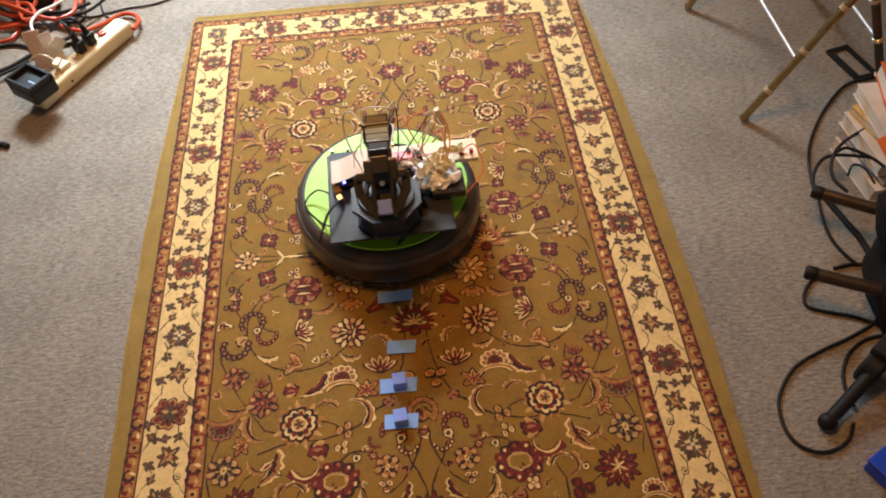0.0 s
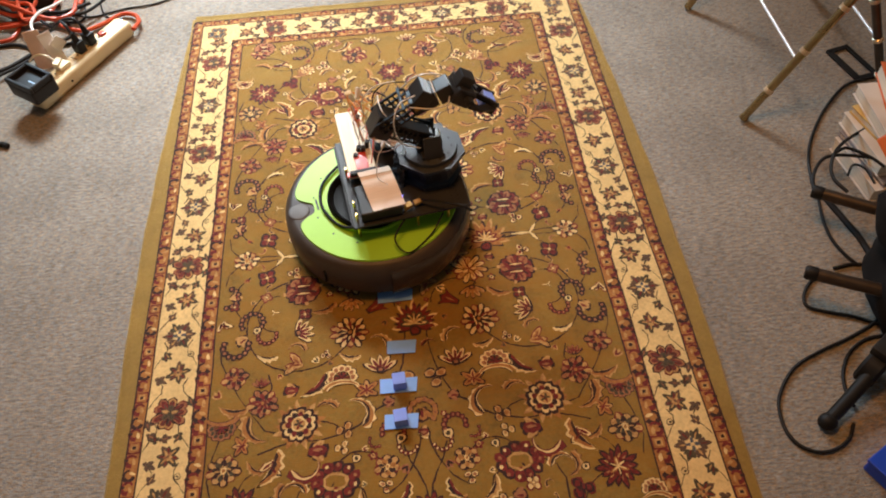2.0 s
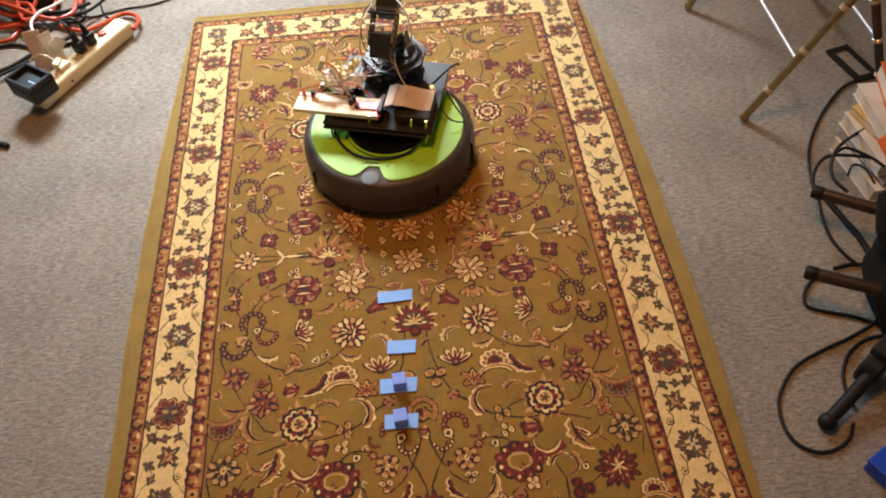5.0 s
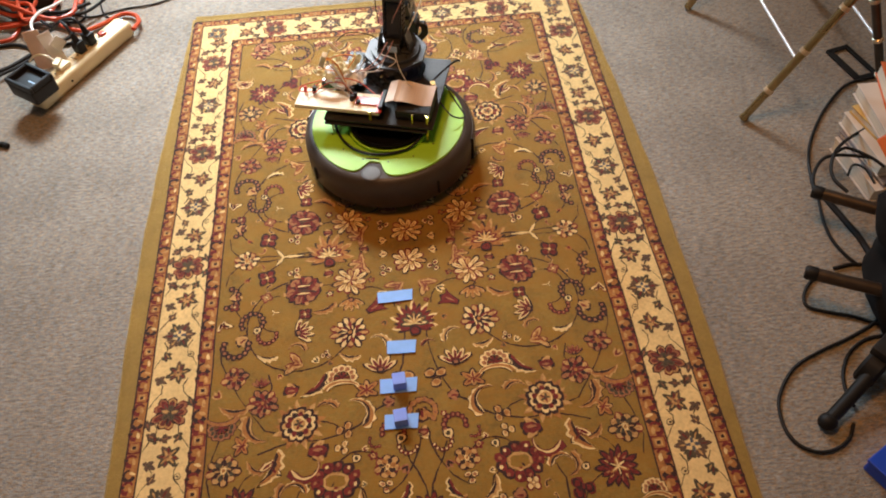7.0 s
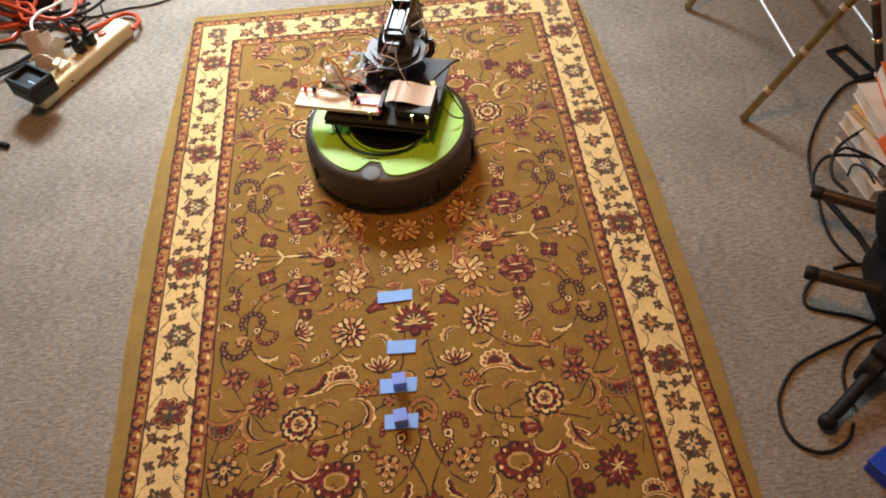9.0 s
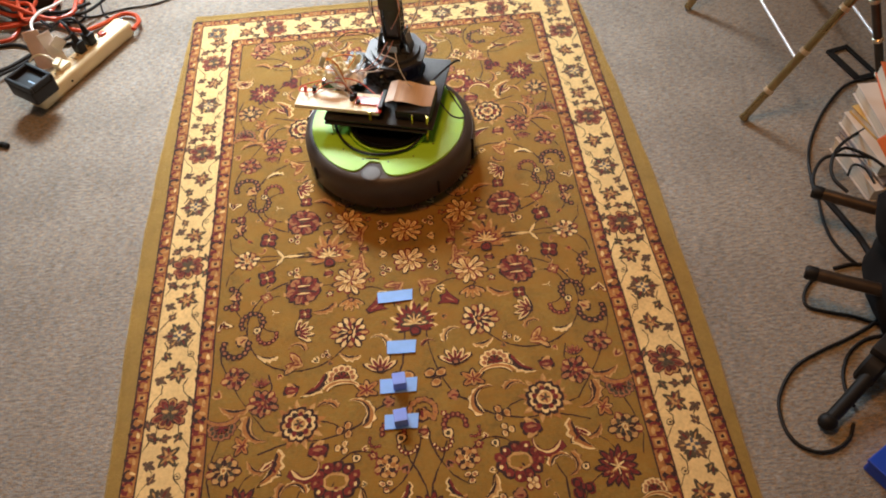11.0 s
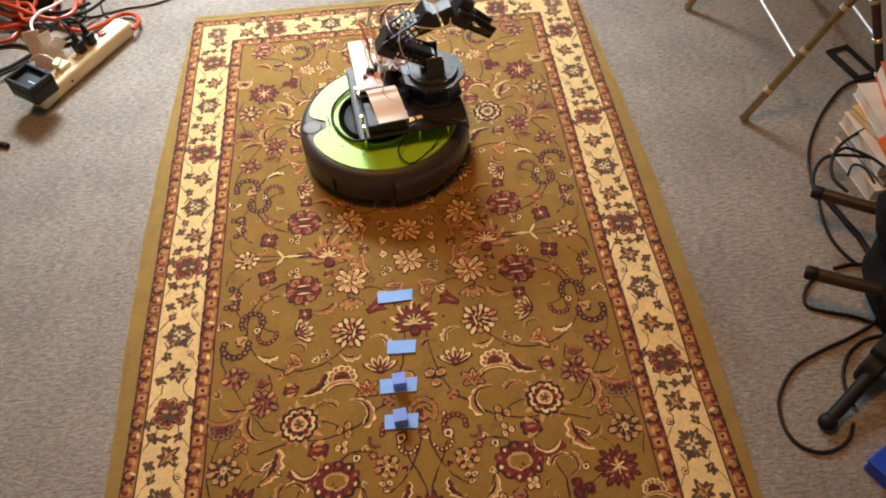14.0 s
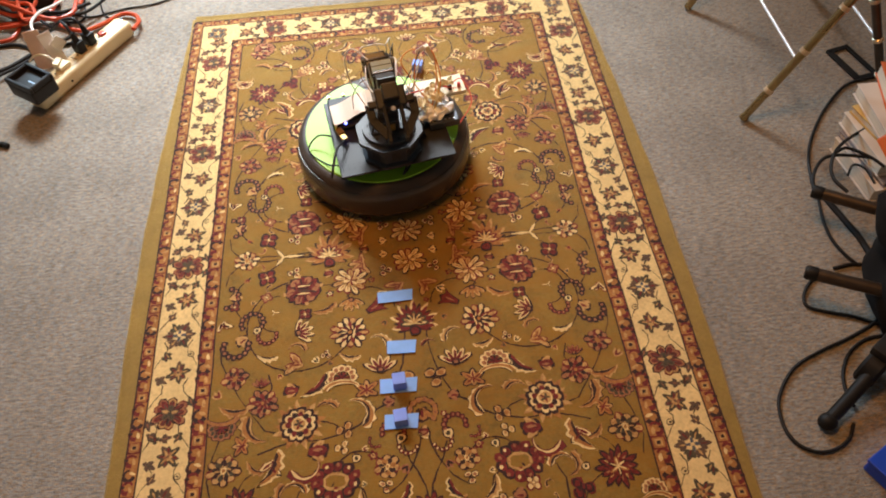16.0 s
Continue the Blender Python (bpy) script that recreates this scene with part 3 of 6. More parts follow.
def wreath(pl, r):
    """A ring of dark red lobes with pale dots, round an empty heart."""
    for i in range(11):
        a = 2 * math.pi * i / 11
        x, y = 0.80 * r * math.cos(a), 0.66 * r * math.sin(a)
        shape(disc(x, y, r * 0.30, 8), "dark" if i % 3 else "red", 0, pl)
        shape(disc(0.95 * x, 0.95 * y, r * 0.20, 7), "red", 1, pl)
        shape(disc(1.08 * x, 1.08 * y, r * 0.085, 6), "cream" if i % 2 else "pink", 2, pl)
    shape([(x, 0.72 * y) for x, y in disc(0, 0, r * 0.56, 14, 0.05)], "tan", 2, pl)
    shape([(x, 0.66 * y) for x, y in disc(0, 0, r * 0.44, 12, 0.08)], "olive", 3, pl)


def starburst(pl, r):
    """A dense dark red flower with pointed petals, small pale flecks and a striped heart."""
    for i in range(14):
        a = 360 * i / 14
        shape(petal(0, 0, a, r * (1.14 if i % 2 else 0.96), r * 0.42, 0.30), "dark", 0, pl)
        shape(petal(0, 0, a, r * (1.0 if i % 2 else 0.84), r * 0.28, 0.30), "red", 1, pl)
        shape(petal(0.44 * r * math.cos(radians(a)), 0.44 * r * math.sin(radians(a)), a + 20, r * 0.24, r * 0.08), ("pink", "dark", "tan")[i % 3], 2, pl)
    for i in range(6):
        shape(petal(0, 0, 60 * i + 25, r * 0.50, r * 0.17), "dark" if i % 2 else "orange", 3, pl)
        shape(petal(0, 0, 60 * i + 25, r * 0.40, r * 0.08), "cream", 4, pl)


def tulip(pl, r, col="red", heart="orange"):
    """A bell seen from the side, flaring to three points."""
    for k, c, lay in ((1.0, "dark", 0), (0.86, col, 1)):
        shape([(k * r * x, k * r * y) for x, y in ((-0.25, -1.0), (0.25, -1.0), (0.55, 0.1), (1.0, 0.8), (0.45, 0.62), (0, 1.05), (-0.45, 0.62), (-1.0, 0.8), (-0.55, 0.1))], c, lay, pl)
    shape(petal(0, -0.5 * r, 90, r * 0.9, r * 0.22), heart, 2, pl)


def sprig(pl, r, col="moss", heart="red"):
    """A dark three-lobed leaf of the border."""
    for a, l in ((-52, 0.85), (0, 1.25), (52, 0.85), (180, 0.5)):
        shape(petal(0, 0, a, r * l, r * 0.62, 0.25), col, 0, pl)
    shape(petal(0, 0, 0, r * 0.7, r * 0.2), heart, 1, pl)


def crescent(pl, r, a0=-60, a1=200, n=8, col="dark", dot="pink"):
    P = arc(0, 0, r * 0.8, a0, a1, n)
    for qd in stroke(arc(0, 0, r * 0.8, a0, a1, 2 * n), r * 0.2, r * 0.28):
        shape(qd, col, 0, pl)
    for x, y in P:
        shape(disc(x, y, r * 0.25, 8), "dark", 0.5, pl)
        shape(disc(x, y, r * 0.19, 7), col, 1, pl)
        shape(disc(x, y, r * 0.11, 6), dot, 2, pl)


def branch(pl, r, col="cream"):
    for a, l in ((55, 0.95), (180, 1.5), (-55, 0.95)):
        shape(petal(0, 0, a, r * l, r * 0.34, 0.2), "dark", 0, pl)
        shape(petal(0, 0, a, r * l * 0.94, r * 0.24, 0.2), col, 1, pl)


def vine(pts, u=0, v=0, w=0.0023, quad=True, col="dark"):
    pl = at(u, v, 0, quad) if (u or v) else [(1, 1, 0, 0, 1, 0), (-1, 1, 0, 0, 1, 0), (1, -1, 0, 0, 1, 0), (-1, -1, 0, 0, 1, 0)]
    for qd in stroke(pts, w, w * 0.8):
        shape(qd, col, -0.5, pl)


TAKEN = []


def motif(f, u, v, r, rot=0.0, **k):
    TAKEN.append((u, v, r))
    f(at(u, v, rot), r, **k)


# the field, one quarter mirrored twice
motif(flame_palmette, 0.000, 0.167, 0.043, 180)
motif(lobed, 0.112, 0.179, 0.033, 0)
motif(maroon_palmette, 0.194, 0.079, 0.035, 0)
motif(square_flower, 0.260, 0.044, 0.018, 10)
motif(square_flower, 0.259, 0.088, 0.011, 30, rim="red", flesh="pink")
motif(tulip, 0.065, 0.131, 0.019, 120, col="red", heart="pink")
motif(cup, 0.192, 0.166, 0.021, 200)
motif(leafy, 0.108, 0.070, 0.031, 0)
motif(trefoil, 0.045, 0.054, 0.014, 60)
motif(leafy, 0, 0.036, 0.030, 0)
motif(flame_palmette, 0.146, 0.000, 0.046, 0, outer="orange", tip="tan", inner="cream", n=13)
motif(branch, 0.231, 0.000, 0.027, 0)
motif(lobed, 0.299, 0.000, 0.023, 0, n=9, lobe="cream", gap="pink", core="tan")
motif(leaf_pair, 0.089, 0.039, 0.020, 60)
motif(leaf_pair, 0.088, 0.028, 0.020, -60)
motif(bud, 0.046, 0.016, 0.009, 0, col="cream")
motif(bud, 0.081, 0.000, 0.010, 180, col="red")
motif(trefoil, 0.210, 0.039, 0.014, 0)
motif(bud, 0.148, 0.048, 0.010, 0, col="red")
motif(leaf_pair, 0.025, 0.090, 0.024, 30, col="tan", flesh="pink")
motif(cup, 0.108, 0.120, 0.018, 90, rim="tan", flesh="orange")
motif(saw_leaf, 0.156, 0.124, 0.024, 20)
motif(square_flower, 0.190, 0.132, 0.013, 0, rim="dark", flesh="red")
motif(branch, 0.244, 0.122, 0.009, 0)
motif(crescent, 0.282, 0.139, 0.024, 0, a0=150, a1=390, n=9)
motif(crescent, 0.255, 0.168, 0.020, 0, a0=-10, a1=190, n=7, col="red")
motif(crescent, 0.308, 0.184, 0.027, 0, a0=-20, a1=190, n=8)
motif(bud, 0.298, 0.174, 0.013, 40, col="tan")
motif(ring_dot, 0.273, 0.156, 0.008, 0)
motif(crescent, 0.330, 0.081, 0.026, 0, a0=90, a1=250, n=6)
motif(bud, 0.314, 0.080, 0.012, 90, col="tan")
motif(square_flower, 0.315, 0.102, 0.010, 0, rim="dark", flesh="red")
motif(leaf_pair, 0.334, 0.137, 0.016, 90, col="cream", flesh="dark")
motif(scroll, 0.067, 0.210, 0.019, 0, a0=160, turn=150, edge="cream", flesh="tan")
motif(saw_leaf, 0.115, 0.225, 0.020, -15, edge="cream", flesh="tan")
motif(trefoil, 0.154, 0.218, 0.010, 20)
motif(scroll, 0.204, 0.206, 0.015, 0, a0=180, turn=160, edge="tan", flesh="orange")
motif(leaf_pair, 0.203, 0.228, 0.024, -30, col="tan", flesh="orange")
motif(saw_leaf, 0.254, 0.211, 0.019, -12, edge="cream", flesh="cream")
motif(lobed, 0.305, 0.246, 0.022, 0, n=8, lobe="pink", gap="red", core="orange")
motif(scroll, 0.023, 0.224, 0.014, 0, a0=190, turn=120, edge="tan", flesh="red")
motif(cup, 0.063, 0.248, 0.022, 270, rim="cream", flesh="red")
motif(fan, 0.128, 0.266, 0.030, 0)
motif(saw_leaf, 0.172, 0.275, 0.030, 42, edge="cream", flesh="dark")
motif(bud, 0.212, 0.279, 0.014, 0, col="red")
motif(cup, 0.261, 0.260, 0.012, 270, rim="pink", flesh="red")
motif(lobed, 0.257, 0.297, 0.026, 0, n=10, lobe="pink", gap="red", core="red")
motif(trefoil, 0.027, 0.281, 0.021, 90, col="orange", edge="tan")
motif(maple, 0.088, 0.293, 0.023, 0)
motif(scroll, 0.154, 0.325, 0.019, 0, a0=200, turn=130, edge="tan", flesh="orange")
motif(scroll, 0.109, 0.334, 0.026, 0, a0=120, turn=170, edge="cream", flesh="orange")
motif(bud, 0.053, 0.318, 0.011, 0, col="pink")
motif(trefoil, 0.125, 0.359, 0.016, 0, col="orange", edge="tan")
motif(flame_rosette, 0.198, 0.341, 0.037, 0)
motif(scroll, 0.253, 0.333, 0.030, 0, a0=-30, turn=130, edge="tan", flesh="orange")
motif(maple, 0.287, 0.367, 0.019, 90)
motif(saw_leaf, 0.306, 0.303, 0.026, -12, edge="tan", flesh="orange")
motif(fan, 0.321, 0.333, 0.026, 180, petals="moss", edge="pink")
motif(crescent, 0.000, 0.341, 0.026, 0, a0=140, a1=400, n=9, col="orange", dot="pink")
motif(bud, 0.000, 0.347, 0.014, 90, col="orange")
motif(bud, 0.000, 0.380, 0.010, 0, col="cream")
motif(bud, 0.000, 0.376, 0.010, 0, col="red")
motif(ring_dot, 0.037, 0.383, 0.010, 0)
motif(crescent, 0.027, 0.395, 0.018, 0, a0=-20, a1=160, n=6, col="red", dot="cream")
motif(crescent, 0.049, 0.370, 0.022, 0, a0=160, a1=370, n=8, col="red", dot="pink")
motif(crescent, 0.077, 0.383, 0.013, 0, a0=-30, a1=120, n=4, col="red", dot="pink")
motif(trefoil, 0.130, 0.388, 0.013, 0, col="tan", edge="cream")
motif(bud, 0.167, 0.389, 0.018, 180, col="red")
motif(scroll, 0.188, 0.412, 0.022, 0, a0=10, turn=190, edge="red", flesh="red", spine="cream")
motif(saw_leaf, 0.242, 0.411, 0.034, 60, edge="cream", flesh="orange")
motif(saw_leaf, 0.266, 0.406, 0.018, -40, edge="tan", flesh="orange")
motif(lobed, 0.061, 0.427, 0.020, 0, n=7, lobe="tan", gap="orange", core="cream")
motif(trefoil, 0.065, 0.457, 0.012, 90, col="pink", edge="cream")
motif(wreath, 0.141, 0.441, 0.036, 0)
motif(scroll, 0.210, 0.453, 0.019, 0, a0=-60, turn=150, edge="tan", flesh="orange")
motif(ring_dot, 0.239, 0.461, 0.007, 0)
motif(square_flower, 0.156, 0.477, 0.013, 0, rim="red", flesh="cream")
motif(trefoil, 0.227, 0.494, 0.020, 0, col="red", edge="dark")
motif(bud, 0.134, 0.493, 0.012, 0, col="pink")
motif(saw_leaf, 0.094, 0.477, 0.024, -60, edge="cream", flesh="tan")
motif(saw_leaf, 0.040, 0.474, 0.022, 55, edge="cream", flesh="dark")
motif(ring_dot, 0.108, 0.408, 0.008, 0)
motif(starburst, 0.287, 0.467, 0.033, 0)
motif(lobed, 0.313, 0.405, 0.026, 0, n=9, lobe="tan", gap="moss", core="cream")
motif(daisy, 0.082, 0.574, 0.030, 0, n=8, petals="tan", heart="dark")
motif(maroon_palmette, 0.292, 0.627, 0.028, 0, rim="pink")
motif(saw_leaf, 0.293, 0.562, 0.022, 20)
motif(saw_leaf, 0.252, 0.566, 0.020, 160, edge="pink", flesh="red")
motif(leafy, 0.235, 0.618, 0.020, 0)
motif(fan, 0.332, 0.508, 0.022, 0)
motif(trefoil, 0.222, 0.492, 0.013, 0, col="red", edge="dark")
motif(scroll, 0.204, 0.455, 0.018, 0, a0=180, turn=160)
motif(leaf_pair, 0.242, 0.404, 0.020, 60, col="cream", flesh="red")
motif(leafy, 0.192, 0.535, 0.020, 0)
motif(trefoil, 0.145, 0.444, 0.015, 0)
motif(scroll, 0.140, 0.512, 0.018, 0, a0=0, turn=170)
motif(leaf_pair, 0.118, 0.620, 0.018, 0)
motif(bud, 0.040, 0.659, 0.012, 0, col="red")
motif(cup, 0.153, 0.630, 0.018, 90)
motif(starburst, 0, 0.503, 0.030, 0)
motif(lobed, 0.300, 0.610, 0.022, 0, n=8, lobe="pink", gap="red", core="tan")
motif(saw_leaf, 0.250, 0.556, 0.024, 10, edge="cream", flesh="tan")
motif(crescent, 0.209, 0.600, 0.026, 100, n=7)
motif(trefoil, 0.155, 0.545, 0.018, -30)
motif(scroll, 0.120, 0.620, 0.024, 0, a0=170, turn=160)
motif(bud, 0.165, 0.625, 0.013, 0)
motif(cup, 0.042, 0.622, 0.018, 90)
motif(saw_leaf, 0.055, 0.505, 0.022, 80)
motif(trefoil, 0.112, 0.500, 0.014, 0, col="pink", edge="cream")
motif(leaf_pair, 0.205, 0.520, 0.020, 20)

# vines and tendrils
vine(arc(0.197, 0.150, 0.094, -75, 155, 34), w=0.0028)
vine(arc(0.262, 0.088, 0.055, -60, 60, 12))
vine(arc(0.155, 0.118, 0.045, 190, 330, 12))
vine(arc(0.235, 0.125, 0.038, -90, 90, 12))
vine(arc(0.080, 0.135, 0.048, 180, 320, 12))
vine([(0.053, 0.318), (0.075, 0.330), (0.100, 0.352), (0.125, 0.364), (0.165, 0.372), (0.205, 0.368), (0.235, 0.376), (0.262, 0.385)], w=0.0030)
vine([(0.018, 0.185), (0.020, 0.215), (0.026, 0.250), (0.040, 0.290), (0.053, 0.316)], w=0.0028)
vine([(0.125, 0.362), (0.142, 0.346), (0.165, 0.338)])
vine([(0.205, 0.345), (0.232, 0.352), (0.252, 0.346), (0.272, 0.318), (0.292, 0.290), (0.312, 0.255), (0.330, 0.215), (0.335, 0.180)])
vine([(0.250, 0.245), (0.243, 0.270), (0.252, 0.292)])
vine(arc(0.104, 0.437, 0.040, 195, 320, 12))
vine([(0.175, 0.440), (0.196, 0.452), (0.206, 0.475), (0.205, 0.510), (0.190, 0.540)], w=0.0026)
vine([(0.118, 0.446), (0.098, 0.460), (0.090, 0.490), (0.070, 0.515)])
vine([(0.262, 0.410), (0.282, 0.425), (0.292, 0.445)])
vine([(0.004, 0.375), (0.010, 0.402), (0.022, 0.428), (0.038, 0.452), (0.060, 0.468)], w=0.0028)
vine([(0.034, 0.395), (0.026, 0.420), (0.015, 0.440), (0.006, 0.462), (0.001, 0.485)], w=0.0028)
vine([(0.165, 0.004), (0.185, 0.005), (0.205, 0.004)], w=0.004)
vine([(0.235, 0.012), (0.252, 0.026), (0.264, 0.040)])
vine([(0.240, 0.004), (0.265, 0.006), (0.285, 0.004)])
vine([(0.315, 0.012), (0.330, 0.030), (0.334, 0.055)])
vine([(0.320, 0.345), (0.332, 0.380), (0.338, 0.420), (0.330, 0.450)])
vine(arc(0.235, 0.600, 0.060, 90, 330, 16))
vine(arc(0.084, 0.573, 0.062, -60, 230, 22))
vine(arc(0.285, 0.530, 0.060, 80, 260, 14))

# small buds between the larger flowers
for i in range(130):
    u, v = rng.uniform(0.010, 0.334), rng.uniform(0.010, 0.642)
    r = rng.uniform(0.0045, 0.0085)
    if all((u - a) ** 2 + (v - c) ** 2 > (0.90 * s + r) ** 2 for a, c, s in TAKEN):
        TAKEN.append((u, v, r + 0.0035))
        pl = at(u, v, rng.uniform(0, 360))
        k = rng.random()
        rim = rng.choice(["cream", "tan", "pink", "orange", "cream"])
        core = rng.choice(["red", "dark", "red", "moss"])
        if k < 0.35:
            for a in (60, 90, 120):
                shape(petal(0, -0.9 * r, a, 2.0 * r, 0.85 * r), rim, 0, pl)
            for a in (66, 114):
                shape(petal(0, -0.7 * r, a, 1.4 * r, 0.5 * r), core, 1, pl)
        elif k < 0.65:
            for a in range(5):
                shape(petal(0, 0, 72 * a, 1.05 * r, 0.75 * r), core if a % 2 else "red", 0, pl)
            shape(disc(0, 0, r * 0.5, 6), rim, 1, pl)
            shape(disc(0, 0, r * 0.22, 5), core, 2, pl)
        elif k < 0.85:
            for qd in stroke(arc(0, 0, r, 200, 400, 7), 0.9 * r, 0.2 * r):
                shape(qd, rim, 0, pl)
            for qd in stroke(arc(0, 0, 0.95 * r, 215, 370, 6), 0.45 * r, 0.1 * r):
                shape(qd, core, 1, pl)
        else:
            shape(petal(-r, 0, 20, 2 * r, 0.8 * r), "moss", 0, pl)
            shape(petal(r * 0.5, 0, 130, 1.4 * r, 0.7 * r), rim, 0, pl)


def leaf_flower(pl, r):
    """A dark leafy flower of the border: pointed moss and maroon leaves round a small pink heart."""
    for i in range(8):
        a = 45 * i + 9 * (i % 3)
        shape(petal(0, 0, a, r * (1.06 if i % 2 else 0.86), r * 0.50, 0.26), "moss" if i % 3 else "umber", 0, pl)
        shape(petal(0, 0, a, r * 0.72, r * 0.15), "tan" if i % 2 else "red", 1, pl)
    for i in range(5):
        shape(petal(0, 0, 72 * i, r * 0.36, r * 0.24), "pink" if i % 2 else "tan", 2, pl)
    shape(disc(0, 0, r * 0.12, 6), "umber", 3, pl)


def leaf_cluster(pl, r):
    """Six dark leaves in two rows round a blue-grey cross."""
    for i in range(6):
        a = 60 * i + 30
        x, y = 0.40 * r * math.cos(radians(a)), 0.40 * r * math.sin(radians(a))
        for da, l in ((0, 0.72), (42, 0.52), (-42, 0.52)):
            shape(petal(x, y, a + da, r * l, r * 0.36, 0.26), "umber" if i % 3 else "moss", 0, pl)
        shape(petal(x, y, a, r * 0.42, r * 0.13), "tan" if i % 2 else "red", 1, pl)
    for a in (0, 90, 180, 270):
        shape(petal(0, 0, a, r * 0.46, r * 0.22, 0.3), "slate", 1, pl)
    shape(disc(0, 0, r * 0.13, 6), "cream", 2, pl)


def border_run(along, half, mid, period):
    """The cream border on one pair of sides: large rosettes, leafy flowers, dark leaf clusters and twigs between them."""
    turn = 90 if along == "y" else 0
    step = period / 4

    def put(f, s, d, r, rot=0.0, **k):
        if s <= half:
            u, v = (mid + d, s) if along == "y" else (s, mid + d)
            f(at(u, v, turn + rot), r, **k)
    for i in range(int(half / step) + 1):
        s = i * step
        side = 1 if i % 2 else -1
        if i % 4 == 0:
            put(rosette, s, 0, 0.0300, 7, n=9, outer="red", mid="tan", heart="moss", rim="umber", edge="pink")
            for ds, d, rot in ((-0.014, -0.034, 200), (0.014, 0.034, 20), (0.040, -0.020, -30), (0.044, 0.006, 100), (0.036, 0.028, 60)):
                put(sprig, s + ds, d, 0.0125, rot, col="moss" if d < 0 else "umber", heart="pink")
        elif i % 4 == 2:
            put(leaf_cluster, s, 0, 0.0270)
            for ds, d in ((-0.040, -0.024), (0.040, -0.024)):
                put(ring_dot, s + ds, d, 0.0058)
            put(sprig, s + 0.036, 0.018, 0.0120, 40, col="moss", heart="tan")
            put(sprig, s - 0.036, 0.018, 0.0120, 150, col="umber", heart="tan")
        else:
            put(leaf_flower, s, -0.006, 0.0215, 15 * i)
            put(sprig, s + 0.010 * side, 0.026, 0.0140, 90 - 30 * side, col="umber", heart="moss")
            put(sprig, s - 0.028 * side, 0.018, 0.0110, 190, col="moss", heart="red")
        for sgn in (-1, 1):
            pts = [(0.0, 0.0), (0.012, 0.007 * sgn), (0.024, 0.006 * sgn), (0.036, -0.004 * sgn), (0.050, -0.012 * sgn)]
            if s + 0.062 < half:
                u, v = (mid + 0.024 * sgn, s + 0.012) if along == "y" else (s + 0.012, mid + 0.024 * sgn)
                for qd in stroke(pts, 0.0020, 0.0014):
                    shape(qd, "moss", -0.3, at(u, v, turn))


border_run("y", 0.675, 0.4080, 0.297)
border_run("x", 0.375, 0.7045, 0.270)
rosette(at(0.4080, 0.7045, 10), 0.024, 8, outer="slate", mid="cream", heart="tan", rim="umber")


def guard_run(along, half, mid, w):
    n = int(half / 0.0215)
    for i in range(n + 1):
        s = i * half / n
        u, v = (mid, s) if along == "y" else (s, mid)
        rot = 0 if along == "y" else 90
        if i % 4 == 0:
            for k, c, lay in ((0.46, "red", 0), (0.36, "orange", 1), (0.24, "tan", 2), (0.12, "dark", 3)):
                shape([(k * w * x, k * w * y) for x, y in ((-1, -1), (1, -1), (1.1, 0), (1, 1), (-1, 1), (-1.1, 0))], c, lay, at(u, v, rot))
        else:
            pl = at(u, v, rot + (60 if i % 2 else 120))
            for qd in stroke(arc(0, -0.1 * w, w * 0.42, 150, 400, 7), w * 0.14, w * 0.34):
                shape(qd, "dark" if i % 4 == 2 else "red", 0, pl)
            shape(petal(-w * 0.2, 0, 40, w * 0.52, w * 0.26), "tan" if i % 3 else "cream", 1, pl)
            shape(petal(w * 0.05, -w * 0.3, -60, w * 0.36, w * 0.22), "dark", 1, pl)


guard_run("y", 0.745, 0.4570, 0.021)
guard_run("x", 0.455, 0.7465, 0.017)
guard_run("y", 0.655, 0.3575, 0.024)
guard_run("x", 0.350, 0.6605, 0.019)
for hx, hy in ((0.468, 0.756), (0.446, 0.737), (0.370, 0.672), (0.345, 0.649)):
    b = B()
    frame_band(b, hx + 0.0012, hy + 0.0012, hx - 0.0012, hy - 0.0012, 0.0083)
    part("outline", b, "dark", rug, "thin dark brown guard lines")
me = bpy.data.meshes.new("flower_pattern")
me.from_pydata(PV, [], PF)
for c in COL:
    me.materials.append(M[c])
me.polygons.foreach_set("material_index", PM)
pattern = new("flower_pattern", me)
pattern.parent = rug
tagged(pattern, "woven red, cream and dark floral scrollwork", kind="stuff")


# ---- tape and cubes on the rug ----
ZR = 0.0094


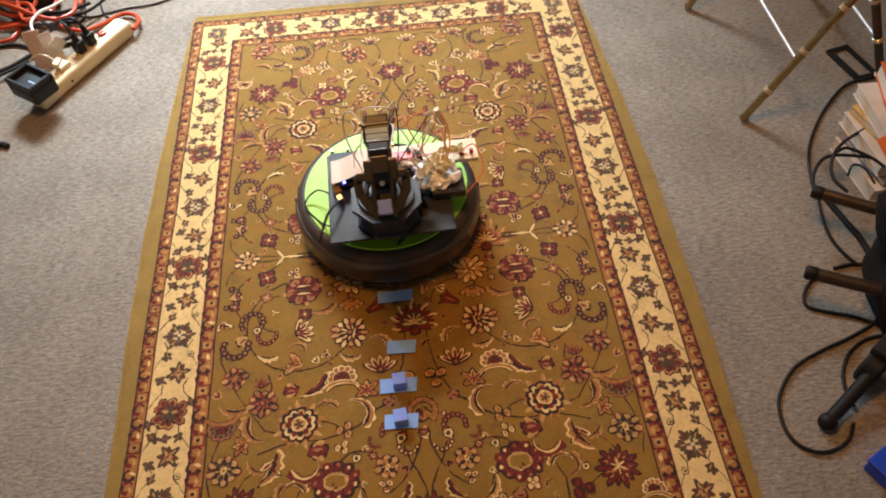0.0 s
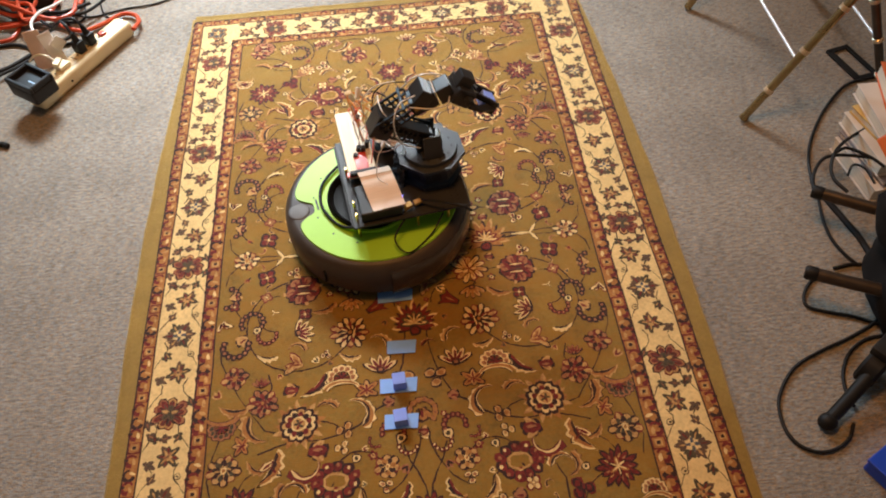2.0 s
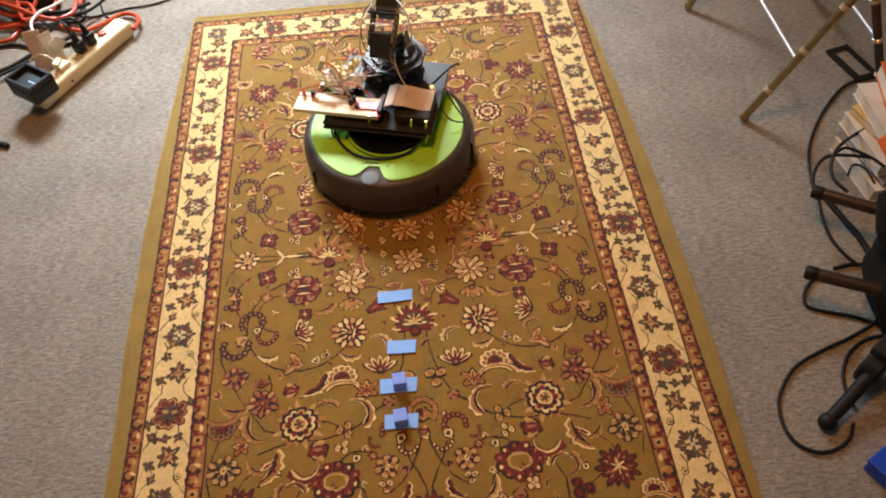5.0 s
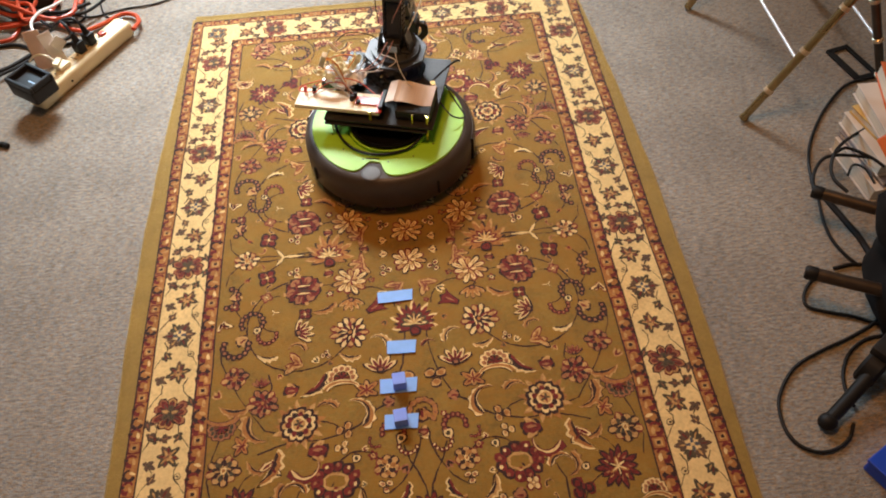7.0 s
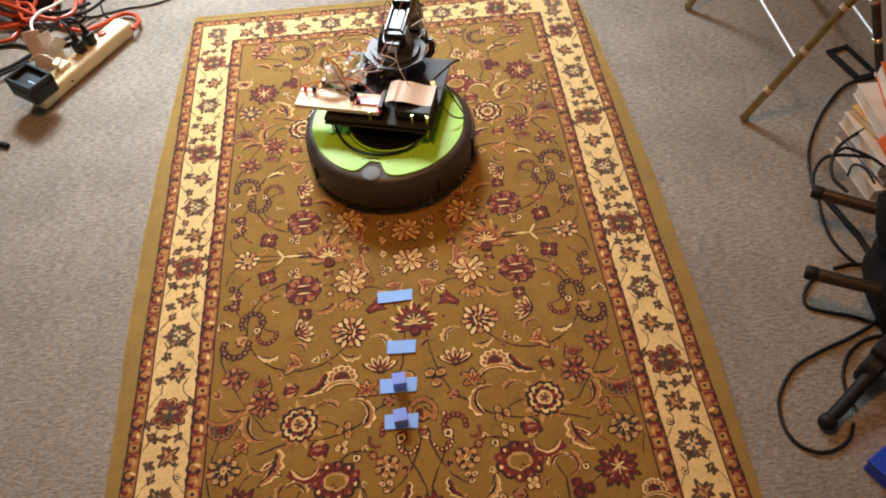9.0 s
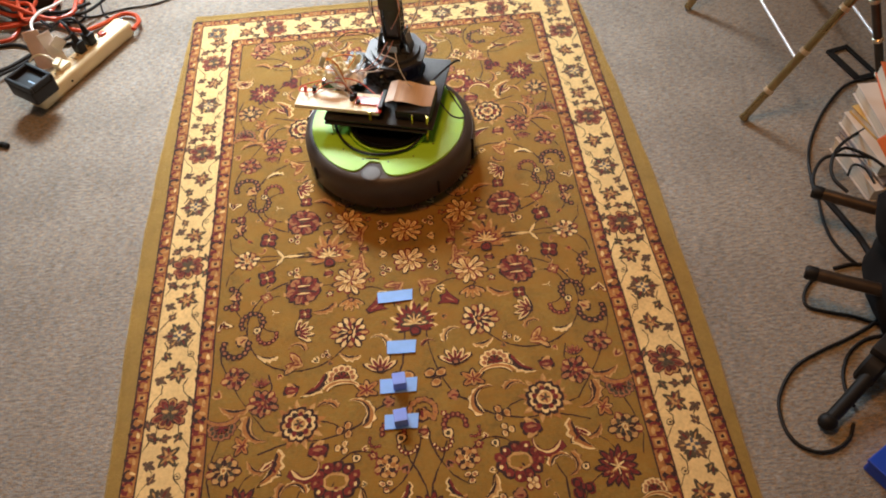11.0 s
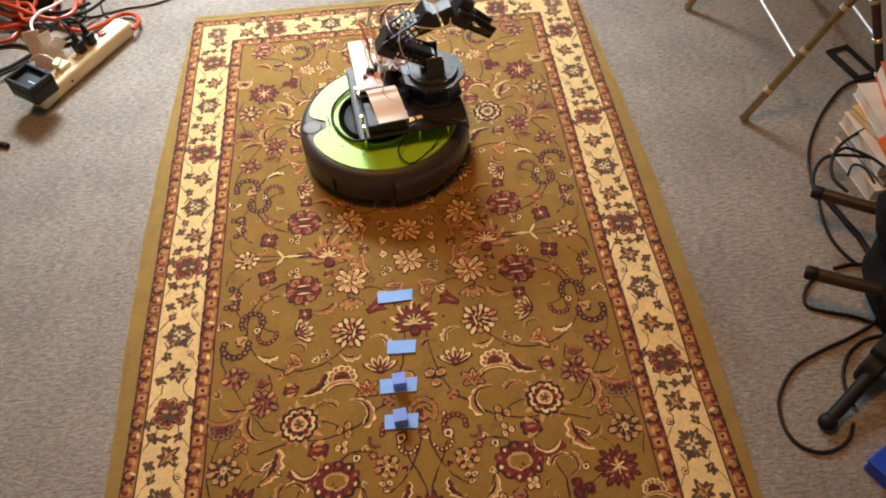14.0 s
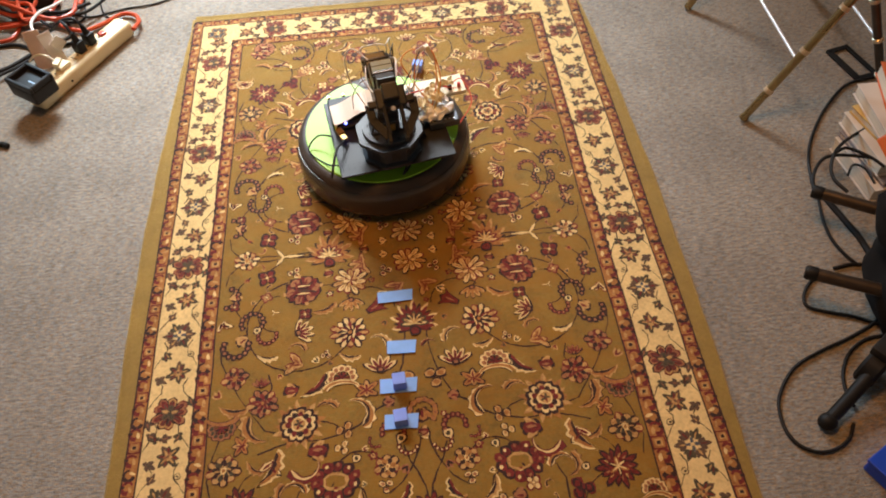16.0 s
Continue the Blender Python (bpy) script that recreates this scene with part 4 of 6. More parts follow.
def tape_piece(x, y, w, d, rz):
    b = B()
    n = 10
    rows = [[], []]
    for j in (0, 1):
        for i in range(n + 1):
            px = -w / 2 + w * i / n
            jag = (0.0016 * math.sin(9 * i + x * 70) if i in (0, n) else 0.0) + (0.0025 * (j - 0.5) if i == n else 0)
            rows[j].append((px + jag, (j - 0.5) * d))
    lo = [[b.verts.new((p[0], p[1], 0)) for p in R] for R in rows]
    hi = [[b.verts.new((p[0], p[1], 0.0006 + 0.0005 * abs(math.sin(3.1 * i + x * 40)))) for i, p in enumerate(R)] for R in rows]
    for i in range(n):
        b.faces.new((hi[0][i], hi[0][i + 1], hi[1][i + 1], hi[1][i]))
        b.faces.new((lo[0][i + 1], lo[0][i], lo[1][i], lo[1][i + 1]))
        b.faces.new((lo[0][i], lo[0][i + 1], hi[0][i + 1], hi[0][i]))
        b.faces.new((hi[1][i], hi[1][i + 1], lo[1][i + 1], lo[1][i]))
    b.faces.new((lo[0][0], hi[0][0], hi[1][0], lo[1][0]))
    b.faces.new((lo[0][n], lo[1][n], hi[1][n], hi[0][n]))
    ob = link("tape_strip", b, "tape")
    ob.matrix_world = T(x, y, ZR, 0, 0, rz)
    return tagged(ob, "strip of light blue painter's tape on the rug", "tape", group="tape marks on the rug")


tape_piece(-0.0485, 0.7835, 0.064, 0.023, 1)
tape_piece(-0.0440, 0.6785, 0.050, 0.025, -3)
tape_piece(-0.0540, 0.6065, 0.063, 0.026, -2)
tape_piece(-0.0535, 0.5425, 0.056, 0.025, -3)


def cube(x, y, rz, z=ZR + 0.0009):
    ob = link("foam_cube", box(B(), 0.0215, 0.0215, 0.0205, T(0, 0, 0.01025), 0.0012), "cube")
    ob.matrix_world = T(x, y, z, 0, 0, rz)
    return tagged(ob, "small periwinkle blue cube standing on tape", "cube", group="blue cubes")


cube(-0.0520, 0.6085, 3)
cube(-0.0540, 0.5440, 4)

# ---- robot vacuum with arm; front is +x ----
robot = new("robot_vacuum")
tagged(robot, "bronze and lime green robot vacuum carrying a black robotic arm", "robot vacuum")
b = B()
lathe(b, [(0.02, 0.012), (0.150, 0.010), (0.160, 0.014), (0.1665, 0.022), (0.1675, 0.060), (0.1665, 0.072), (0.163, 0.080), (0.157, 0.0865), (0.150, 0.0885), (0.02, 0.0885)], 96)
body = part("body", b, "shell", robot, smooth=True)
b = B()
lathe(b, [(0.1660, 0.012), (0.1695, 0.018), (0.1720, 0.030), (0.1720, 0.058), (0.1705, 0.068), (0.1665, 0.0745), (0.1660, 0.0745)], 72, -92, 88)
part("bumper", b, "bumper", robot, "dark front bumper", smooth=True)
# lid: a green disc with a round notch at the back
b = B()
RL = 0.1495
rim = []
for i in range(220):
    a = 2 * math.pi * i / 220
    off = abs(math.degrees(a) - 180)
    r_ = RL - 0.0330 / (1 + (off / 8.6) ** 6) - 0.0035 * math.exp(-(off / 15) ** 4)
    rim.append((r_ * math.cos(a), r_ * math.sin(a)))
lo = [b.verts.new((x, y, 0.0882)) for x, y in rim]
hi = [b.verts.new((x * 0.992, y * 0.992, 0.0912)) for x, y in rim]
for i in range(220):
    j = (i + 1) % 220
    b.faces.new((lo[i], lo[j], hi[j], hi[i]))
b.faces.new(hi)
lid = part("lid", b, "green", robot, "lime green glossy top panel")
b = box(B(), 0.0035, 0.026, 0.0006, T(-0.106, 0.006, 0.0914, 0, 0, 4))
part("print_mark", b, "ink", lid, "small dark printed bar")
for i in range(6):
    a = 118 + 25 * i
    part("screw_dot", cyl(B(), 0.0018, 0.0018, 0.0006, T(0.112 * math.cos(radians(a)), 0.112 * math.sin(radians(a)), 0.0914), 10), "ink", lid, "dark screw dot")
b = B()
lathe(b, [(0.0200, 0.0882), (0.0190, 0.0889), (0.0150, 0.0892), (0.0, 0.0893)], 32, 0, 360, T(-0.1400, 0, 0), False)
part("dock_sensor", b, "shell", robot, "round bronze rear sensor bump", smooth=True)
for k, a in enumerate((-92.5, 88.5, 180 + 46, 180 - 46)):
    b = B()
    box(b, 0.004, 0.0022, 0.055 if k < 2 else 0.03, T(0.1690 * math.cos(radians(a)), 0.1690 * math.sin(radians(a)), 0.046, 0, 0, a))
    part("seam", b, "rubber", robot)
for a in (-70, 70):
    b = B()
    cyl(b, 0.034, 0.034, 0.016, T(0.02, 0.115 if a > 0 else -0.115, 0.0345, 90), 28)
    part("wheel", b, "rubber", robot)
b = B()
cyl(b, 0.014, 0.014, 0.014, T(0.125, 0, 0.0145, 90), 20)
part("caster", b, "rubber", robot)

# stacked turntable below the platform
b = B()
lathe(b, [(0.0, 0.0905), (0.073, 0.0905), (0.0765, 0.095), (0.0765, 0.104), (0.074, 0.106), (0.070, 0.104), (0.066, 0.097), (0.050, 0.0945), (0.030, 0.0945), (0.026, 0.098), (0.022, 0.1285), (0.0, 0.1285)], 64, 0, 360, T(-0.010, -0.006, 0.0006))
part("turntable_bowl", b, "bowl", robot, "black round bowl", smooth=True)
b = B()
lathe(b, [(0.0775, 0.0918), (0.0815, 0.0918), (0.0815, 0.0985), (0.0775, 0.0985), (0.0775, 0.0918)], 64, 0, 360, T(-0.010, -0.006, 0), False)
part("bowl_rim", b, "green", robot, "yellow-green ring")

ZP = 0.130  # top of the platform


def holes(x0, x1, y0, y1, step):
    b = B()
    for i in range(int((x1 - x0) / step) + 1):
        for j in range(int((y1 - y0) / step) + 1):
            cyl(b, 0.0013, 0.0013, 0.0006, T(x0 + i * step, y0 + j * step, ZP + 0.0001), 8)
    return b


b = B()
box(b, 0.205, 0.212, 0.0045, T(0.0505, 0.005, ZP - 0.00225), 0.001, 1)
platform = part("platform", b, "acryl", robot, "black perforated acrylic plate")
part("hole", holes(0.125, 0.146, -0.095, 0.105, 0.0105), "rubber", platform)
part("hole", holes(0.0, 0.12, -0.098, -0.086, 0.0105), "rubber", platform)
for x, y in ((-0.043, -0.088), (-0.043, -0.060), (0.060, -0.090), (0.115, -0.085), (0.118, 0.09), (-0.04, 0.10)):
    b = B()
    cyl(b, 0.0026, 0.0026, 0.040, T(x, y, 0.108), 6)
    part("standoff", b, "brass", robot, "brass hex standoff")
for x, y in ((-0.043, -0.089), (-0.043, -0.061), (0.040, -0.089), (-0.043, 0.02)):
    b = B()
    cyl(b, 0.0026, 0.0026, 0.022, T(x, y, ZP + 0.011), 6)
    part("standoff", b, "brass", robot, "brass hex standoff")
# lower tray under the rear half of the platform
b = B()
box(b, 0.050, 0.200, 0.004, T(-0.030, 0.010, ZP - 0.010), 0.001, 1)
part("lower_tray", b, "acryl", robot)
# computer case with ribbon cable
b = B()
box(b, 0.072, 0.068, 0.020, T(0.000, -0.060, ZP + 0.012), 0.003)
case = part("computer_case", b, "black", robot, "small black computer case")
b = B()
for i in range(5):
    box(b, 0.0012, 0.010, 0.006, T(0.0366, -0.082 + i * 0.011, ZP + 0.012))
part("port", b, "steel", case, "steel ports")
b = B()
n = 16
prof = []
for i in range(n + 1):
    t = i / n
    prof.append((0.004 - 0.074 * t, 0.0275 + 0.006 * math.sin(t * 5.2) + (0.004 if t < 0.2 else 0)))
va = [[b.verts.new((-0.026 + w + 0.012 * (i / n), -0.006 - 0.086 * (i / n), ZP + prof[i][1] + dz)) for i in range(n + 1)] for w, dz in ((0, 0), (0.056, 0.002), (0.056, 0.0032), (0, 0.0012))]
for k in range(4):
    for i in range(n):
        b.faces.new((va[k][i], va[k][i + 1], va[(k + 1) % 4][i + 1], va[(k + 1) % 4][i]))
b.faces.new([va[k][0] for k in (3, 2, 1, 0)])
b.faces.new([va[k][n] for k in range(4)])
part("ribbon_cable", b, "ribbon", robot, "flat tan ribbon cable", smooth=True)
# breadboard
b = B()
box(b, 0.050, 0.166, 0.0085, T(-0.0145, 0.087, ZP + 0.0130), 0.0012, 2)
bread = part("breadboard", b, "board", robot, "ivory solderless breadboard")
b = B()
for i in range(30):
    for j in range(10):
        x = -0.0145 + (j - 4.5) * 0.0036 + (0.002 if j > 4 else -0.002)
        box(b, 0.0011, 0.0011, 0.0003, T(x, 0.012 + i * 0.0052, ZP + 0.0174))
part("contact_hole", b, "rubber", bread)
part("groove", box(B(), 0.0022, 0.158, 0.0004, T(-0.0145, 0.087, ZP + 0.01735)), "paper", bread)
b = B()
box(b, 0.058, 0.011, 0.004, T(-0.0145, 0.004, ZP + 0.0200), 0.0008, 1)
box(b, 0.022, 0.046, 0.003, T(-0.0125, 0.032, ZP + 0.0190), 0.0006, 1)
bo = part("breakout_board", b, "redpcb", robot, "red breakout circuit board")
part("connector", box(B(), 0.050, 0.008, 0.008, T(-0.0125, 0.001, ZP + 0.0255), 0.001, 1), "black", bo, "black pin connector")
for x, y, h in ((-0.004, 0.058, 0.013), (0.004, 0.066, 0.018), (-0.012, 0.062, 0.012), (0.0, 0.140, 0.014), (-0.020, 0.048, 0.008)):
    b = B()
    cyl(b, 0.0042, 0.0042, h, T(x, y, ZP + 0.017 + h / 2, 10, 8), 14)
    part("component", b, "black", bread, "small black electronic component")
b = B()
box(b, 0.006, 0.006, 0.012, T(0.000, 0.158, ZP + 0.024, 0, 10), 0.001, 1)
part("button", b, "redpcb", bread)
# motor driver and battery below the arm, in crinkled film
b = B()
box(b, 0.055, 0.058, 0.016, T(0.058, 0.108, ZP + 0.0101), 0.003)
drv = part("servo_controller", b, "film", robot, "black servo controller board")
b = B()
for i in range(6):
    cyl(b, 0.0016, 0.0016, 0.003, T(0.0805, 0.086 + 0.008 * i, ZP + 0.0185), 8)
part("terminal_screw", b, "steel", drv)
b = B()
bmesh.ops.create_icosphere(b, subdivisions=4, radius=1, matrix=T(0.048, 0.090, ZP + 0.026) @ Matrix.Diagonal((0.035, 0.040, 0.012, 1)))
for v in b.verts:
    w = v.co * 85
    v.co += Vector((noise.noise(w), noise.noise(w + Vector((5, 2, 0))), noise.noise(w + Vector((1, 8, 3))))) * 0.011
    v.co.z = max(v.co.z, ZP + 0.012)
part("plastic_wrap", b, "wrap", robot, "crinkled clear plastic film bundle")
# loose glossy film tucked round the side of the arm base
b = B()
na, nh = 40, 10
grid = []
for i in range(na + 1):
    a = radians(95 + 115 * i / na)
    row = []
    for j in range(nh + 1):
        k = j / nh
        w = Vector((3 * a, 5 * k, 0.4)) * 1.7
        rr = 0.066 - 0.006 * k + 0.010 * noise.noise(w)
        row.append(b.verts.new((0.106 + rr * math.cos(a), rr * math.sin(a), ZP + 0.002 + 0.040 * k + 0.006 * noise.noise(w + Vector((4, 4, 4))) * k)))
    grid.append(row)
for i in range(na):
    for j in range(nh):
        b.faces.new((grid[i][j], grid[i + 1][j], grid[i + 1][j + 1], grid[i][j + 1]))
bmesh.ops.solidify(b, geom=b.faces[:], thickness=0.0008)
part("film_wrap", b, "film", robot, "creased glossy black film")
b = B()
box(b, 0.016, 0.012, 0.007, T(0.045, -0.084, ZP + 0.010, 0, 0, 20), 0.001, 1)
box(b, 0.014, 0.010, 0.006, T(0.063, -0.080, ZP + 0.010, 0, 0, 20), 0.001, 1)
part("usb_plug", b, "gear", robot, "gold usb plug")
b = B()
bmesh.ops.create_icosphere(b, subdivisions=2, radius=0.0028, matrix=T(0.038, -0.070, ZP + 0.021))
part("status_light", b, "led", robot, "blue status light")
# arm base: eight-sided tower with a round turning plate
SX, SZ = 0.106, 0.214
b = B()
lathe(b, [(0.0, ZP), (0.056, ZP), (0.056, ZP + 0.006), (0.050, ZP + 0.009), (0.050, ZP + 0.040), (0.062, ZP + 0.043), (0.062, ZP + 0.050), (0.0, ZP + 0.050)], 8, 22.5, 382.5, T(SX, 0, 0))
base = part("arm_base", b, "smoke", robot, "glossy black eight-sided arm base, greyed by painted sheen")
for i in range(8):
    a = 45 * i
    b = box(B(), 0.0015, 0.016, 0.018, T(SX + 0.0470 * math.cos(radians(a)), 0.0470 * math.sin(radians(a)), ZP + 0.025, 0, 0, a), 0.0004, 1)
    part("side_panel", b, "acryl", base)
b = B()
cyl(b, 0.048, 0.047, 0.006, T(SX, 0, ZP + 0.054), 48)
disc_ = part("turning_plate", b, "smoke", robot, "round black turning plate with holes")
b = B()
for i in range(12):
    a = 30 * i + 15
    cyl(b, 0.0022, 0.0022, 0.0006, T(SX + 0.038 * math.cos(radians(a)), 0.038 * math.sin(radians(a)), ZP + 0.0572), 10)
part("hole", b, "rubber", disc_)


def servo_mesh(cx, cz, w, d, h, rot, y=0.0):
    """A servo lying across the arm: body w along the link, d across (y), h thick."""
    return box(B(), w, d, h, T(cx, y, cz, 0, rot, 0), 0.002, 2)


def lattice(p, q, y, wid):
    """A side plate of a link from p to q (x, z) at y, with rows of slots."""
    p, q = Vector((p[0], 0, p[1])), Vector((q[0], 0, q[1]))
    d = (q - p).normalized()
    nrm = Vector((-d.z, 0, d.x))
    b = B()
    for s in (-1, 1):
        m, l = rod(p + nrm * wid * s * 0.5 + Vector((0, y, 0)), q + nrm * wid * s * 0.5 + Vector((0, y, 0)))
        box(b, 0.0035, 0.0035, l, m)
    n = max(3, int((q - p).length / 0.009))
    for i in range(n + 1):
        c = p + (q - p) * i / n
        m, l = rod(c - nrm * wid * 0.5 + Vector((0, y, 0)), c + nrm * wid * 0.5 + Vector((0, y, 0)))
        box(b, 0.0032, 0.003, l, m)
    m, l = rod(p + Vector((0, y, 0)), q + Vector((0, y, 0)))
    box(b, 0.004, 0.003, l, m)
    return b


# shoulder block
b = B()
box(b, 0.044, 0.030, 0.024, T(SX - 0.002, 0, ZP + 0.070), 0.002)
box(b, 0.014, 0.038, 0.034, T(SX, 0, ZP + 0.075), 0.002)
for y in (-0.0285, 0.0285):
    m, l = rod((SX, y * 1.15, ZP + 0.055), (SX, y * 0.80, ZP + 0.098))
    box(b, 0.030, 0.004, l, m, 0.001, 1)
box(b, 0.040, 0.066, 0.006, T(SX, 0, ZP + 0.060), 0.001, 1)
sh = part("shoulder_bracket", b, "servo", robot, "black shoulder servo and bracket")
part("servo_label", box(B(), 0.0006, 0.018, 0.014, T(SX - 0.0245, 0, ZP + 0.070)), "label", sh)
part("servo_label", box(B(), 0.0006, 0.018, 0.014, T(SX + 0.0206, 0, ZP + 0.070)), "gear", sh)

L1, L2, L3 = 0.097, 0.132, 0.086


# upper arm, along its own +x from the shoulder axis to the elbow axis
b = lattice((0.0, 0.0), (0.085, 0.0), 0.0165, 0.026)
upper = part("upper_arm", b, "bracket", robot, "black slotted upper arm link")
part("side_plate", lattice((0.0, 0.0), (0.085, 0.0), -0.0165, 0.026), "bracket", upper)
part("elbow_servo", servo_mesh(0.090, 0.0, 0.034, 0.037, 0.044, 0), "servo", upper, "black elbow servo")
part("servo_label", box(B(), 0.010, 0.0006, 0.010, T(0.090, -0.0189, -0.008)), "gear", upper, "gold servo label")
part("arm_servo", box(B(), 0.060, 0.026, 0.022, T(0.036, 0, 0.0), 0.002, 2), "servo", upper, "black servo inside the link")
# forearm
b = lattice((0.0, 0.0), (0.062, 0.010), 0.0215, 0.024)
fore = part("forearm", b, "bracket", robot, "black slotted forearm link")
part("side_plate", lattice((0.0, 0.0), (0.062, 0.010), -0.0215, 0.024), "bracket", fore)
part("cross_bar", box(B(), 0.005, 0.056, 0.004, T(0.052, 0, 0.022), 0.001, 1), "bracket", fore)
part("forearm_servo", servo_mesh(0.083, 0.004, 0.044, 0.036, 0.030, 0), "servo", fore, "black forearm servo")
nose = part("servo_case", box(B(), 0.026, 0.040, 0.030, T(0.086, 0, 0.014, 0, 60, 0), 0.002, 2), "servo", fore, "black servo with a silver label")
for i in range(3):
    part("servo_label", box(B(), 0.0070, 0.034, 0.0008, T(0.086, 0, 0.014, 0, 60, 0) @ T(-0.0085 + 0.0083 * i, 0, 0.0154)), "label", nose, "silver servo label")
part("servo_label", box(B(), 0.010, 0.0006, 0.010, T(0.070, -0.0184, 0.004)), "gear", fore, "gold servo label")
part("wrist_servo", servo_mesh(0.121, 0.0, 0.026, 0.030, 0.032, 0), "servo", fore, "black wrist servo")
part("cross_bar", box(B(), 0.0016, 0.034, 0.0016, T(0.107, 0, 0.0175), 0.0004, 1), "white", fore, "white wire band")
# the arm's two-jaw gripper
b = B()
box(b, 0.034, 0.050, 0.030, T(0.020, 0, 0.0), 0.003)
box(b, 0.012, 0.076, 0.010, T(0.026, 0, 0.004), 0.002)
grip = part("gripper", b, "servo", robot, "black two-jaw gripper")
for s_ in (-1, 1):
    b = B()
    pts = ((0.026, s_ * 0.036), (0.050, s_ * 0.035), (0.080, s_ * 0.016))
    for (x0, y0), (x1, y1) in zip(pts, pts[1:]):
        m, l = rod((x0, y0, 0.0), (x1, y1, 0.0))
        box(b, 0.014, 0.006, l + 0.004, m, 0.001, 1)
    box(b, 0.020, 0.006, 0.024, T(0.081, s_ * 0.0145, -0.002), 0.001, 1)
    m, l = rod((0.036, s_ * 0.014, 0.010), (0.078, s_ * 0.013, 0.006))
    box(b, 0.006, 0.010, l, m, 0.001, 1)
    part("jaw", b, "black", grip, "black tapered gripper jaw")
part("gripper_servo", box(B(), 0.026, 0.026, 0.024, T(0.014, 0, 0.020), 0.002), "servo", grip)
part("rivet", cyl(B(), 0.004, 0.004, 0.003, T(0.040, 0, 0.0155), 12), "steel", grip)

# wires of the robot
WIRES = (
    ("white", 0.0010, ((0.005, 0.030, 0.235), (0.0, 0.042, 0.215), (0.015, 0.055, 0.190), (0.045, 0.060, 0.165))),
    ("wbrn", 0.0010, ((0.075, 0.006, 0.222), (0.045, 0.020, 0.205), (0.035, 0.045, 0.185), (0.050, 0.070, 0.165))),
    ("wbrn", 0.0010, ((0.080, -0.004, 0.222), (0.050, 0.010, 0.200), (0.042, 0.040, 0.180), (0.055, 0.075, 0.162))),
    ("white", 0.0009, ((0.020, -0.050, 0.166), (0.005, -0.046, 0.185), (0.012, -0.030, 0.215), (0.030, -0.020, 0.235))),
    ("wor", 0.0012, ((0.060, 0.088, 0.158), (0.030, 0.108, 0.200), (0.0, 0.112, 0.238), (-0.014, 0.096, 0.245), (-0.010, 0.080, 0.225), (0.0, 0.070, 0.160))),
    ("wor", 0.0012, ((0.052, 0.100, 0.158), (0.020, 0.118, 0.190), (-0.008, 0.116, 0.225), (-0.014, 0.102, 0.238))),
    ("wor", 0.0012, ((0.050, 0.092, 0.160), (0.020, 0.060, 0.215), (0.004, 0.050, 0.240), (-0.008, 0.070, 0.250), (-0.012, 0.092, 0.242))),
    ("yellow", 0.0016, ((0.064, 0.094, 0.160), (0.040, 0.110, 0.195), (0.016, 0.104, 0.215), (0.004, 0.090, 0.190))),
    ("white", 0.0012, ((-0.002, 0.066, 0.160), (-0.006, 0.078, 0.195), (-0.009, 0.090, 0.228))),
    ("white", 0.0009, ((-0.006, 0.060, 0.158), (-0.012, 0.072, 0.190), (-0.010, 0.092, 0.226))),
    ("wbrn", 0.0009, ((-0.010, 0.066, 0.158), (-0.002, 0.084, 0.195), (-0.008, 0.098, 0.226))),
    ("cable", 0.0010, ((0.014, 0.084, 0.262), (0.040, 0.070, 0.262), (0.070, 0.040, 0.240), (0.085, 0.020, 0.212))),
    ("white", 0.0011, ((0.050, 0.072, 0.165), (0.036, 0.040, 0.178), (0.050, 0.012, 0.176), (0.062, -0.010, 0.190), (0.058, 0.016, 0.205))),
    ("white", 0.0011, ((0.044, 0.084, 0.165), (0.030, 0.056, 0.182), (0.040, 0.024, 0.180), (0.056, 0.010, 0.196))),
    ("wred", 0.0010, ((-0.002, 0.135, 0.150), (-0.012, 0.165, 0.158), (0.030, 0.175, 0.135), (0.07, 0.14, 0.122))),
    ("wred", 0.0010, ((-0.003, 0.060, 0.152), (0.010, 0.085, 0.168), (0.006, 0.115, 0.166), (-0.006, 0.140, 0.150))),
    ("wred", 0.0010, ((0.004, 0.020, 0.153), (0.016, 0.060, 0.172), (0.014, 0.110, 0.172), (0.004, 0.150, 0.152))),
    ("white", 0.0009, ((-0.012, 0.140, 0.149), (-0.004, 0.115, 0.160), (0.004, 0.090, 0.158), (-0.004, 0.070, 0.150))),
)
for k, r, pts in WIRES:
    part("wire", sweep(B(), pts, r, 6, 6), k, robot, smooth=True)
part("power_cable", sweep(B(), ((0.0, -0.085, 0.118), (-0.065, -0.066, 0.098), (-0.097, -0.01, 0.096), (-0.088, 0.05, 0.096), (-0.035, 0.096, 0.097), (0.02, 0.09, 0.112)), 0.0026, 8, 10), "cable", robot, smooth=True)
part("power_cable", sweep(B(), ((0.04, -0.092, 0.124), (0.012, -0.125, 0.110), (0.03, -0.148, 0.094), (0.075, -0.120, 0.094), (0.105, -0.092, 0.112)), 0.0015, 7, 10), "cable", robot, smooth=True)
part("power_cable", sweep(B(), ((0.07, -0.078, 0.142), (0.10, -0.098, 0.150), (0.135, -0.112, 0.142), (0.150, -0.118, 0.132)), 0.0022, 7, 8), "cable", robot, smooth=True)
part("power_cable", sweep(B(), ((0.145, 0.02, 0.118), (0.15, 0.01, 0.102), (0.12, 0.03, 0.096), (0.085, 0.03, 0.1)), 0.0018, 7, 8), "cable", robot, smooth=True)
